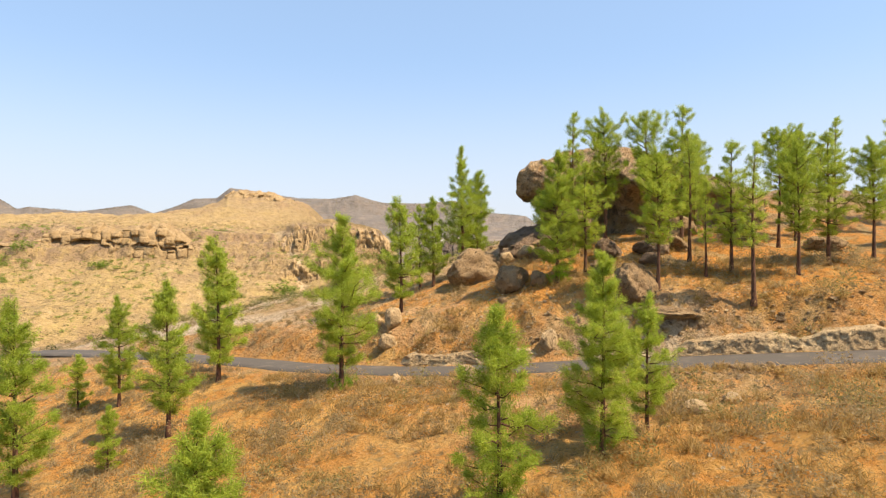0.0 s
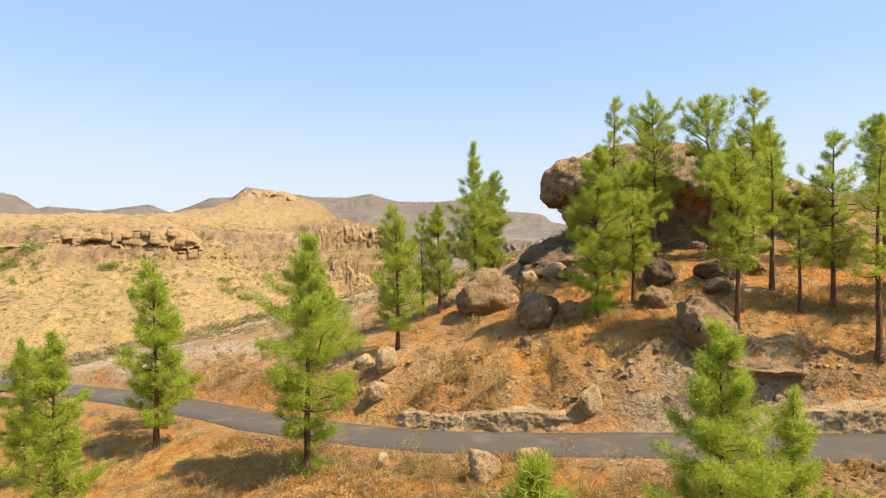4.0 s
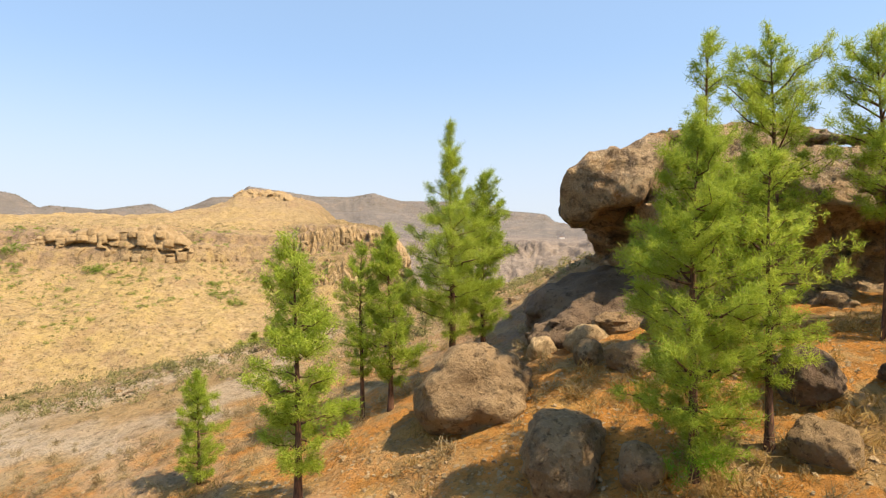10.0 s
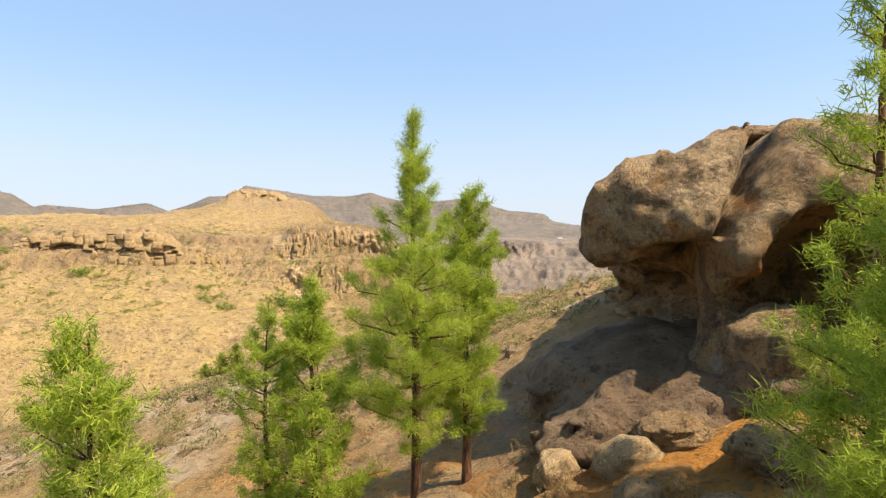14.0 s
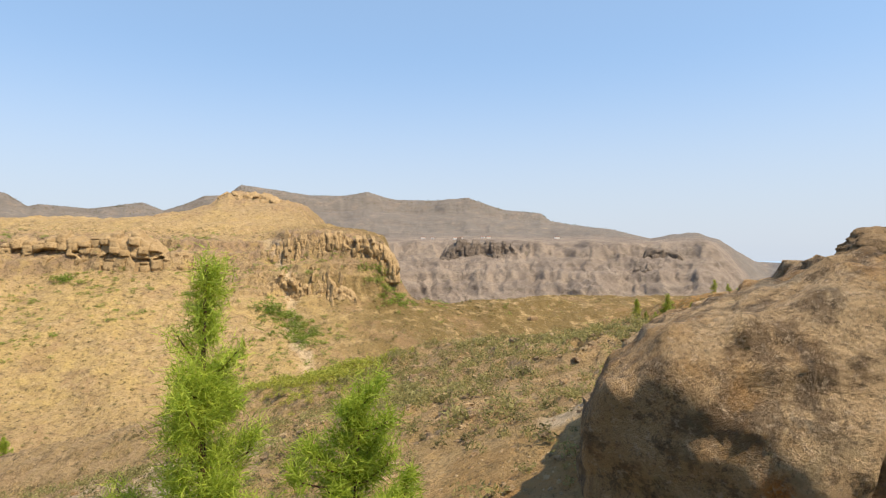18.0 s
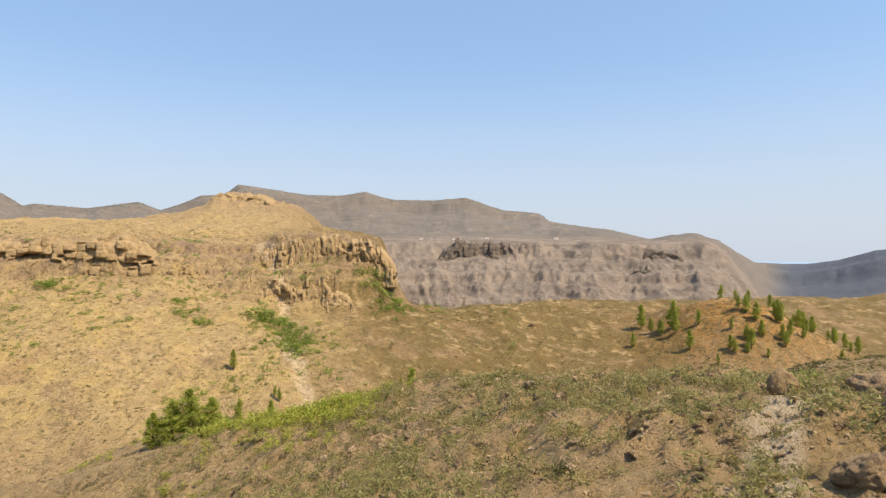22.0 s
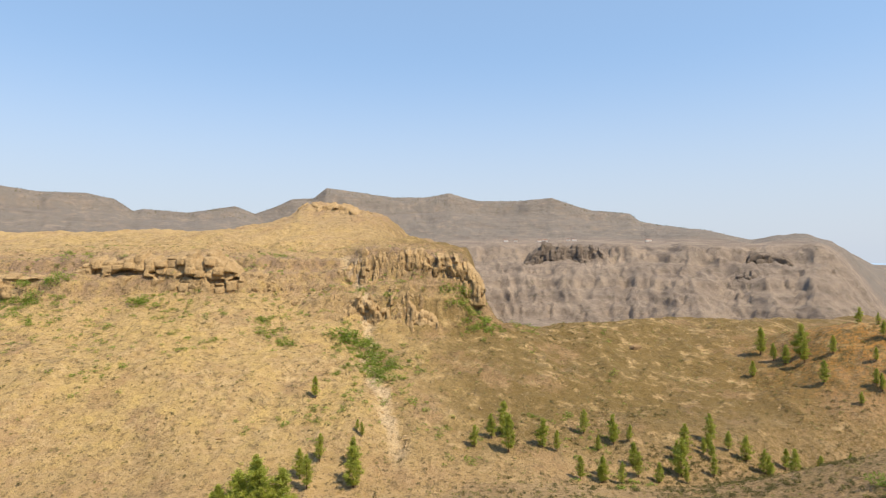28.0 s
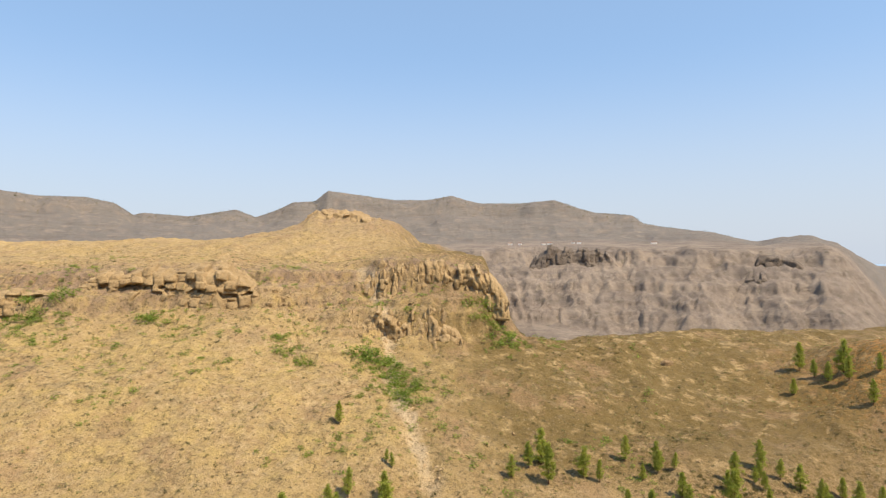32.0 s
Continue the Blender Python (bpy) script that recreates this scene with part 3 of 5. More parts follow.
mask(ground, "grass", 0.5 * spur_ + over * (0.65 + 0.35 * (1 - step(215, 260, u_))) * (1 - 0.75 * w_) + 0.3 * (1 - over))
# scrubby olive slopes; the first term adds a steep slope's shade as colour
mask(ground, "olive", 1.2 * step(60, 110, fx) * step(300, 380, fy) * (1 - step(470, 520, fy)) + (1 - over) * step(20, 90, fx) * step(190, 250, fy) + over * np.clip(step(-130, 20, fx + 0.3 * (fy - 450)), 0, 1) * 1.25 + (1 - over) * step(90, 130, fy) * 0.2)
mask(ground, "rubble", np.clip(step(85, 105, fy) * (1 - over) * 0.8 + np.exp(-(((fx - 17) / 5) ** 2 + ((fy - 44) / 4) ** 2)) + step(5, 2.6, np.abs(road_d - 1.5)) * 0.6, 0, 1))
# second term: the great rock's shade on the ground, put in as darker rock
mask(ground, "crag", 1.1 * np.exp(-(((fx - 50) / 16) ** 2 + ((fy - 80) / 12) ** 2)) + 1.2 * np.exp(-(((fx - 9) / 6) ** 2 + ((fy - 77) / 8) ** 2)) + over * (1 - w_) * np.exp(-(((u_ - 212) / 40) ** 2)) + 0.8 * np.exp(-(((fx + 218) / 75) ** 2 + ((fy - 775) / 60) ** 2)))
wash_d, _ = along(fx, fy, [(-75, 84), (-48, 80), (-34, 87), (-24, 97), (-15, 111)])
mask(ground, "speckled", (0.35 + 0.65 * step(60, 160, r_)) * (1 - step(700, 1000, r_)))
gulch_d, _ = along(fx, fy, [(-34, 79), (-22, 76.5), (-15, 76), (-13, 81), (-12.5, 92), (-11, 104)])
mask(ground, "pale", 0.7 * step(4.5, 1.5, gulch_d + 2 * noise2(fx / 3, fy / 3, 16)) + 0.45 * bank_ * step(-0.4, 0.4, fbm2(fx / 2, fy / 2, 3, 9)) + 0.75 * step(9, 3, wash_d + 3 * noise2(fx / 4, fy / 4, 6)) + 0.95 * step(2.4, 0.9, trail_d + 0.5 * noise2(fx, fy, 3)) + 0.6 * step(6, 1.5, gully_d + 3 * noise2(fx / 6, fy / 6, 4)) * over)
mask(ground, "gravel", np.clip(1.6 * np.exp(-(((fx - 15.5) / 4.5) ** 2 + ((fy - 45) / 4.0) ** 2)) + 1.2 * np.exp(-(((fx - 11) / 9) ** 2 + ((fy - 34) / 3.0) ** 2)) * 0.5, 0, 1))
# sandy tone held back past y = 61, darkening ground in the rock's shade
mask(ground, "sandy", (1 - step(60, 110, r_)) * (1 - 0.85 * step(61, 70, fy)) * (1 - 0.7 * shady_))
# bearings of the hills that take the painted blue haze
mask(ground, "blue_haze", step(27.5, 30, np.degrees(np.arctan2(fx - 5, fy - 70))))
mask(ground, "wooded", step(2250, 2700, r_))
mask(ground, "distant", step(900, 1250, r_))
mask(ground, "tufty", 1 - step(600, 900, r_))


# ---------------------------------------------------------------- the road and the sea
def road_strip():
    pts = []
    for n in range((len(ROAD) - 1) * 14 + 1):
        s = n / 14
        k = min(int(s), len(ROAD) - 2)
        p0, p1, p2, p3 = [np.array(ROAD[min(max(q, 0), len(ROAD) - 1)]) for q in (k - 1, k, k + 1, k + 2)]
        f = s - k
        pts.append(p1 + 0.5 * f * (p2 - p0 + f * (2 * p0 - 5 * p1 + 4 * p2 - p3 + f * (3 * (p1 - p2) + p3 - p0))))
    pts = np.array(pts)
    way = np.gradient(pts[:, :2], axis=0)
    side = np.stack([-way[:, 1], way[:, 0]], -1) / np.linalg.norm(way, axis=1)[:, None]
    offs = np.array([-2.12, -2.05, -1.0, 0, 1.0, 2.05, 2.12])
    lift = np.array([-0.08, 0.10, 0.13, 0.15, 0.13, 0.10, -0.08])
    rag = 0.12 * noise2(np.arange(len(pts)) / 3.0, np.zeros(len(pts)), 5)
    v = np.concatenate([np.stack([pts[:, 0] + side[:, 0] * (o + rag), pts[:, 1] + side[:, 1] * (o + rag), pts[:, 2] + h], -1)[:, None] for o, h in zip(offs, lift)], 1)
    m, c = v.shape[:2]
    a, b = np.meshgrid(np.arange(m - 1), np.arange(c - 1), indexing="ij")
    f = np.stack([a * c + b, (a + 1) * c + b, (a + 1) * c + b + 1, a * c + b + 1], -1).reshape(-1, 4)
    return mesh_object("road", v.reshape(-1, 3), f[:, ::-1], ASPHALT)


tagged(road_strip(), "narrow worn grey asphalt mountain road", "road", kind="structure")
ang = np.radians(np.linspace(20, 80, 40))
sea_v = np.concatenate([np.stack([4 + r * np.sin(ang), -45 + r * np.cos(ang), np.full(40, -76.0)], -1) for r in (3800, 4940)])
sea = mesh_object("water", sea_v, [[n, n + 1, n + 41, n + 40] for n in range(39)], SEA)
tagged(sea, "hazy blue sea on the horizon", "sea", kind="structure")


# ---------------------------------------------------------------- rocks
def surface_nets(field, origin, cell):
    """A closed skin of quads round the places where field < 0."""
    inside = field < 0
    corner = [inside[a : a + inside.shape[0] - 1, b : b + inside.shape[1] - 1, c : c + inside.shape[2] - 1] for a in (0, 1) for b in (0, 1) for c in (0, 1)]
    count = sum(c.astype(np.int8) for c in corner)
    mixed = (count > 0) & (count < 8)
    index = np.full(mixed.shape, -1, np.int64)
    index[mixed] = np.arange(mixed.sum())
    cells = np.argwhere(mixed)
    total, weight = np.zeros((len(cells), 3)), np.zeros(len(cells))
    offs = [np.array((a, b, c)) for a in (0, 1) for b in (0, 1) for c in (0, 1)]
    for p in range(8):
        for q in range(p + 1, 8):
            if np.abs(offs[p] - offs[q]).sum() != 1:
                continue
            fp, fq = field[tuple((cells + offs[p]).T)], field[tuple((cells + offs[q]).T)]
            cross = (fp < 0) != (fq < 0)
            t = np.where(cross, fp / np.where(cross, fp - fq, 1), 0)
            total += np.where(cross[:, None], offs[p] + t[:, None] * (offs[q] - offs[p]), 0)
            weight += cross
    verts = (cells + total / weight[:, None]) * cell + origin
    faces = []
    for axis in range(3):
        o = [np.roll((1, 0, 0), axis), np.roll((0, 1, 0), axis), np.roll((0, 0, 1), axis)]
        sl0 = tuple(slice(0, s - 1) if k == axis else slice(1, s - 1) for k, s in enumerate(field.shape))
        sl1 = tuple(slice(1, s) if k == axis else slice(1, s - 1) for k, s in enumerate(field.shape))
        change = inside[sl0] != inside[sl1]
        at = np.argwhere(change) + np.array([0 if k == axis else 1 for k in range(3)])
        flip = inside[sl0][change]
        q = [index[tuple((at - da * o[1] - db * o[2]).T)] for da, db in ((0, 0), (1, 0), (1, 1), (0, 1))]
        quad = np.stack(q, -1)
        faces.append(np.where(flip[:, None], quad, quad[:, ::-1]))
    return verts, np.concatenate(faces)


def blob(x, y, z, c, r, turn=0.0, p=2.0):
    """Signed distance, nearly, to an ellipsoid turned about z; squarer as p grows."""
    ca, sa = math.cos(radians(turn)), math.sin(radians(turn))
    dx, dy = x - c[0], y - c[1]
    u, v, w = (ca * dx + sa * dy) / r[0], (-sa * dx + ca * dy) / r[1], (z - c[2]) / r[2]
    return ((np.abs(u) ** p + np.abs(v) ** p + np.abs(w) ** p) ** (1 / p) - 1) * min(r)


def smin(a, b, k):
    h = np.clip(0.5 + 0.5 * (b - a) / k, 0, 1)
    return b + (a - b) * h - k * h * (1 - h)


def great_rock():
    """The overhanging rock on the knoll: a bulging brow on a shadowed foot, with a cleft, a pillar and hollows."""
    lo, hi, cell = np.array([6.5, 64.0, -3.0]), np.array([42.0, 94.0, 14.5]), 0.22
    ax = [np.arange(a, b, cell) for a, b in zip(lo, hi)]
    x, y, z = np.meshgrid(*ax, indexing="ij", sparse=False)
    wx, wy, wz = [0.5 * fbm3(x / 4, y / 4, z / 4, 2, s) for s in (1, 2, 3)]
    X, Y, Z = x + wx, y + wy, z + wz
    # the brow: an egg of rock, its cheek upright, its jaw drawn in over the hollows
    side = X - 11.3 - 0.36 * (Y - 75)
    jaw = np.clip(7.3 - Z, 0, 9)
    crown = (Z - np.interp(side, [-2, 0, 0.6, 1.5, 3.4, 5.5, 7.5, 12, 16], [7.5, 9.5, 10.2, 10.8, 11.4, 12.2, 12.6, 12.5, 11.5]) + 0.16 * np.clip(Y - 75, 0, 14)) * 0.8
    d = smax(crown, -0.95 * side + 0.7 * jaw**1.4, 0.7)
    # front of the right lobe, extended forward as an added shade for the bench
    d = smax(d, 0.8 * (69.2 - 0.36 * np.clip(X - 16.5, 0, 7) + 0.55 * np.clip(Z - 8.8, 0, 9) + 0.8 * jaw - Y), 1.0)
    d = smax(d, -0.605 * (X - 10.4) - 0.768 * (Y - 71.7) - 0.215 * (Z - 8.0) + 0.4 * jaw**1.4, 0.35)  # the leaning cheek
    d = smax(d, 6.1 - Z - 0.7 * np.clip(Y - 79.0, 0, 20), 0.5)
    d = smax(smax(d, X - 27, 1.0), Y - 90, 1.0)
    d = smin(d, blob(X, Y, Z, (22.5, 77.5, 7.4), (6.0, 6.5, 4.4)), 1.0)
    d = smin(d, blob(X, Y, Z, (23.5, 84.0, 6.0), (8.0, 8.5, 4.2), 20), 2.0)
    d = smin(d, blob(X, Y, Z, (31.0, 77.0, 5.2), (10.0, 9.5, 4.8)), 2.0)
    d = smin(d, blob(X, Y, Z, (28.0, 82.0, 1.5), (13.0, 10.5, 4.4)), 2.0)  # foot
    d = smin(d, blob(X, Y, Z, (21.5, 86.0, 1.0), (5.2, 6.5, 4.2)), 1.0)
    # right-hand bulge, added to cast shade on the ground under the brow
    d = smin(d, blob(X, Y, Z, (25.8, 69.6, 5.2), (5.2, 5.0, 5.6), 0, 2.5), 1.2)
    # hollows under the brow
    d = -smin(-d, blob(X, Y, Z, (13.2, 74.5, 5.0), (4.4, 7.5, 2.0)), 0.3)
    d = -smin(-d, blob(X, Y, Z, (13.6, 71.5, 5.8), (1.7, 4.5, 2.0)), 0.4)
    d = -smin(-d, blob(X, Y, Z, (19.5, 67.6, 5.2), (3.65, 6.8, 4.2)), 0.3)
    d = -smin(-d, blob(X, Y, Z, (29.0, 67.0, 5.2), (8.0, 5.0, 3.4)), 0.6)
    # cleft running down to the pillar
    line = X - 15.0 - 0.58 * (Z - 8.2) - 0.15 * (Y - 70.0) + 0.45 * fbm3(x / 2, y / 2, z / 2, 2, 77)
    d = d + 1.7 * np.exp(-((line / 0.42) ** 2)) * step(5.6, 6.6, Z) * (1 - step(73.5, 77.5, Y))
    # pillar between the hollows, waisted under the cleft, and the tongue of rock beside it
    d = smin(d, np.hypot(X - 15.5, 0.8 * (Y - 71.6)) - (0.62 + 0.07 * np.minimum((Z - 5.4) ** 2, 14) + 0.35 * fbm3(x / 1.5, y / 1.5, z / 1.5, 3, 31)) + 5 * (Z > 8), 0.4)
    d = smin(d, blob(X, Y, Z, (17.2, 70.2, 3.4), (2.0, 1.8, 2.0)), 0.5)
    # ripples of weathering, pits and chipped faces
    d = d + 0.32 * fbm3(x / 2.6, y / 2.6, z / 2.0, 4, 9) - 0.38 * np.abs(fbm3(x / 1.7, y / 1.7, z / 1.4, 3, 47)) + 0.26 * fbm3(x / 0.65, y / 0.65, z / 0.55, 3, 23) + 0.12
    broken = np.maximum(0.35 * step(72, 75, Y) * step(11.4, 12.2, Z + 0.12 * Y - 9) + step(76, 82, Y), step(20.5, 25, X))
    broken = np.clip(broken, 0, 1)
    d = d + broken * (1.7 * np.abs(fbm3(x / 2.8, y / 2.8, z / 1.2, 4, 63)) - 0.28)
    edge = np.zeros(d.shape, bool)
    for k in range(3):
        edge[tuple(slice(0, 1) if q == k else slice(None) for q in range(3))] = True
        edge[tuple(slice(-1, None) if q == k else slice(None) for q in range(3))] = True
    d[edge] = np.maximum(d[edge], 0.05)
    v, f = surface_nets(d, lo, cell)
    ob = mesh_object("overhanging_rock", v, f, BIG_ROCK)
    near = lambda c, r: np.exp(-(((v - np.array(c)) / np.array(r)) ** 2).sum(1) * 1.2)
    stains = [((13.0, 69.4, 8.3), (0.34, 1.2, 0.34)), ((13.9, 69.8, 6.5), (0.6, 1.2, 0.6)), ((14.4, 69.8, 7.2), (0.3, 1.0, 0.8)), ((16.2, 70.0, 6.4), (0.35, 1.2, 1.0)), ((16.0, 70.0, 9.6), (0.3, 1.2, 0.8))]
    mask(ob, "orange", np.clip(sum(near(c, r) for c, r in stains) * 1.6 - 0.3, 0, 1))
    mask(ob, "chalk", np.clip(near((14.9, 70.0, 3.0), (0.22, 1.0, 0.6)) * 1.5 - 0.35, 0, 1))
    return ob


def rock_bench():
    """The broken bench on which the great rock's pillar stands, its shade put into the dark rock."""
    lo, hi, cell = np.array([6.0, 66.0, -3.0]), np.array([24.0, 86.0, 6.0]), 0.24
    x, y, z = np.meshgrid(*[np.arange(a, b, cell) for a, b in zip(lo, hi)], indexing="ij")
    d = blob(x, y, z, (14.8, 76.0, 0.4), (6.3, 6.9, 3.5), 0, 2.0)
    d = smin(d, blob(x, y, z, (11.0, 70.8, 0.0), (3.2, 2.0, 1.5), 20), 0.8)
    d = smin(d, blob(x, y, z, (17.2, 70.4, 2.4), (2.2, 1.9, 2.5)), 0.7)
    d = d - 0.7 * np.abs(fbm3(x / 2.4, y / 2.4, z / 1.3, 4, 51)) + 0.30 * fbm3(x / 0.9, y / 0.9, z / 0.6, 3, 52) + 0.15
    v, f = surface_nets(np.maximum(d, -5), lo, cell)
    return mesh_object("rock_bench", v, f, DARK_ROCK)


tagged(rock_bench(), "broken rock bench under the overhanging rock, darkened for its shade", "rock")
tagged(great_rock(), "huge ochre overhanging rock with shadowed hollows beneath", "rock formation")


def boulder_mesh(name, size, seed, material, flat=0.25, cell=14):
    """A boulder, its foot at z = 0: an irregular faceted lump."""
    bm = bmesh.new()
    bmesh.ops.create_icosphere(bm, subdivisions=5 if max(size) > 1.7 else 4 if max(size) > 0.7 else 3, radius=1)
    co = np.array([v.co[:] for v in bm.verts])
    rng = np.random.RandomState(seed)
    for _ in range(16):
        n = rng.normal(size=3)
        n /= np.linalg.norm(n)
        h = rng.uniform(0.45, 0.85)
        over = np.maximum(co @ n - h, 0)
        co -= 0.6 * over[:, None] * n
    q = co * 1.7 + seed * 3.1
    co *= (1 + 0.26 * fbm3(q[:, 0], q[:, 1], q[:, 2], 5, seed) - 0.12 * np.abs(fbm3(q[:, 0] * 1.6, q[:, 1] * 1.6, q[:, 2] * 1.6, 3, seed + 9)))[:, None]
    q = co * 7 + seed
    co *= (1 - 0.17 * np.abs(fbm3(q[:, 0] * 0.45, q[:, 1] * 0.45, q[:, 2] * 0.7, 4, seed + 5)) + 0.06)[:, None]
    co *= np.array(size)
    co[:, 2] -= co[:, 2].min() * (1 - flat)
    for v, c in zip(bm.verts, co):
        v.co = c
    me = bpy.data.meshes.new(name)
    bm.to_mesh(me)
    bm.free()
    for p in me.polygons:
        p.use_smooth = True
    me.materials.append(material)
    return new(name, me)


# place, half sizes, turn about z, seed, material, label
BOULDERS = [
    (4.2, 63.4, (3.6, 3.1, 2.9), 20, 3, GREY_ROCK, "rounded brown boulder resting on the litter slope"),
    (7.6, 57.2, (2.3, 2.0, 1.7), 70, 5, GREY_ROCK, "dark angular boulder beside a rounded one"),
    (9.8, 55.2, (0.95, 0.85, 1.0), 10, 6, GREY_ROCK, "dark angular boulder beside a rounded one"),
    (6.3, 53.8, (0.55, 0.5, 0.42), 40, 7, GREY_ROCK, "small dark rock on the orange slope"),
    (16.6, 49.5, (2.5, 2.1, 2.0), 55, 8, GREY_ROCK, "tilted dark boulder above the grey gravel"),
    (15.5, 54.4, (1.2, 1.05, 1.15), 15, 9, GREY_ROCK, "rounded brown rock among pine litter"),
    (16.9, 58.0, (1.85, 1.6, 1.65), 80, 10, DARK_ROCK, "dark boulder shaded by pines"),
    (19.8, 54.5, (1.2, 1.0, 0.9), 30, 11, DARK_ROCK, "dark boulder shaded by pines"),
    (21.1, 57.0, (2.2, 1.5, 1.15), 5, 12, DARK_ROCK, "low dark ledge of rock under pines"),
    (23.5, 58.0, (1.8, 1.4, 1.0), 65, 13, GREY_ROCK, "dark boulder shaded by pines"),
    (11.7, 62.8, (1.6, 1.2, 0.95), 25, 14, GREY_ROCK, "craggy brown rock below the great rock"),
    (10.2, 64.6, (1.5, 1.2, 0.8), 75, 15, GREY_ROCK, "craggy brown rock below the great rock"),
    (12.6, 68.5, (1.9, 1.3, 0.8), 12, 16, GREY_ROCK, "craggy brown rock below the great rock"),
    (14.6, 65.6, (2.0, 1.5, 1.0), 50, 17, GREY_ROCK, "craggy brown rock below the great rock"),
    (10.9, 68.0, (1.5, 0.9, 1.1), 15, 18, PALE_ROCK, "pale sunlit rock on the ledge"),
    (8.6, 68.6, (1.3, 0.8, 0.9), 40, 19, PALE_ROCK, "pale sunlit rock on the ledge"),
    (2.75, 41.6, (0.9, 0.75, 1.2), 30, 20, PALE_ROCK, "pale rock beside the road"),
    (-3.6, 56.8, (1.0, 0.85, 1.3), 35, 21, PALE_ROCK, "pale rock above the road bank"),
    (-5.2, 58.2, (0.9, 0.8, 0.7), 85, 22, PALE_ROCK, "pale rock above the road bank"),
    (19.2, 75.2, (2.1, 1.5, 0.6), 10, 26, GREY_ROCK, "grey cap stone on the great rock"),
    (26.5, 63.5, (2.4, 1.8, 1.5), 45, 27, GREY_ROCK, "dark boulder shaded by pines"),
    (30.5, 60.0, (2.2, 1.6, 1.3), 5, 28, GREY_ROCK, "dark boulder shaded by pines"),
    (36.0, 55.0, (2.0, 1.8, 1.2), 75, 29, GREY_ROCK, "dark boulder shaded by pines"),
    (33.2, 122.0, (1.5, 1.3, 1.5), 25, 30, GREY_ROCK, "brown rock standing beside the trail"),
    (24.5, 101.5, (1.6, 1.3, 1.1), 60, 31, BIG_ROCK, "brown rock on the ridge beside the trail"),
    (37.5, 113.0, (3.2, 2.4, 1.6), 30, 32, BIG_ROCK, "broad brown rock on the ridge"),
    (41.0, 121.0, (3.6, 2.6, 1.8), 80, 33, BIG_ROCK, "broad brown rock on the ridge"),
    (17.9, 46.2, (2.6, 1.7, 0.75), 150, 43, GREY_ROCK, "tilted cracked slab below the dark boulder"),
    (9.4, 46.0, (0.8, 0.65, 1.0), 20, 45, PALE_ROCK, "upright pale rock in the road bank"),
    (-4.0, 55.6, (1.2, 0.9, 0.9), 30, 47, PALE_ROCK, "pale rock above the road bank"),
    (-2.6, 45.3, (0.6, 0.5, 0.5), 50, 48, PALE_ROCK, "pale rock beside the road"),
    (5.0, 43.2, (0.7, 0.5, 0.5), 10, 49, PALE_ROCK, "pale rock beside the road"),
    (13.5, 30.6, (1.0, 0.8, 0.6), 35, 55, PALE_ROCK, "pale rock on the lower slope"),
    (16.2, 32.2, (0.8, 0.6, 0.5), 75, 56, PALE_ROCK, "pale rock on the lower slope"),
    (28.2, 104.6, (2.2, 1.7, 1.5), 20, 57, BIG_ROCK, "brown rock on the ridge beside the trail"),
    (32.8, 107.6, (1.9, 1.5, 1.2), 70, 58, BIG_ROCK, "brown rock on the ridge beside the trail"),
    (79.0, 566.0, (5.0, 3.0, 2.8), 10, 34, GREY_ROCK, "lone dark rock on the far slope"),
]
cut = random.Random(12)
for n in range(30):  # loose stones lined up on the lower verge of the road
    bx = (14.6 if n < 15 else 18.4) + 0.21 * (n % 15) + cut.uniform(-0.1, 0.1)
    r = cut.uniform(0.16, 0.36)
    BOULDERS.append((bx, float(np.interp(bx, [q[0] for q in ROAD[::-1]], [q[1] for q in ROAD[::-1]])) - 3.0 + cut.uniform(-0.25, 0.25), (r * 1.15, r, r * 0.9), cut.uniform(0, 180), 400 + n, GREY_ROCK, "brown stone lined up on the verge of the road"))
for bx, by, size, turn, seed, mat, label in BOULDERS:
    off, _ = along(np.array([float(bx)]), np.array([float(by)]), ROAD)
    room = 2.4 + 0.85 * max(size[:2])  # clear of the carriageway
    if off[0] < room:
        mid = np.interp(bx, [q[0] for q in ROAD[::-1]], [q[1] for q in ROAD[::-1]])
        by += math.copysign(1.15 * (room - off[0]), by - mid)
    ob = boulder_mesh("boulder", size, seed, mat)
    z = 12.3 if label.startswith("grey cap") else height(bx, by)
    ob.matrix_world = pose(bx, by, z - (1.15 if "slab" in label else 0.35) * size[2], 0, 0, turn)
    tagged(ob, label, "boulder")


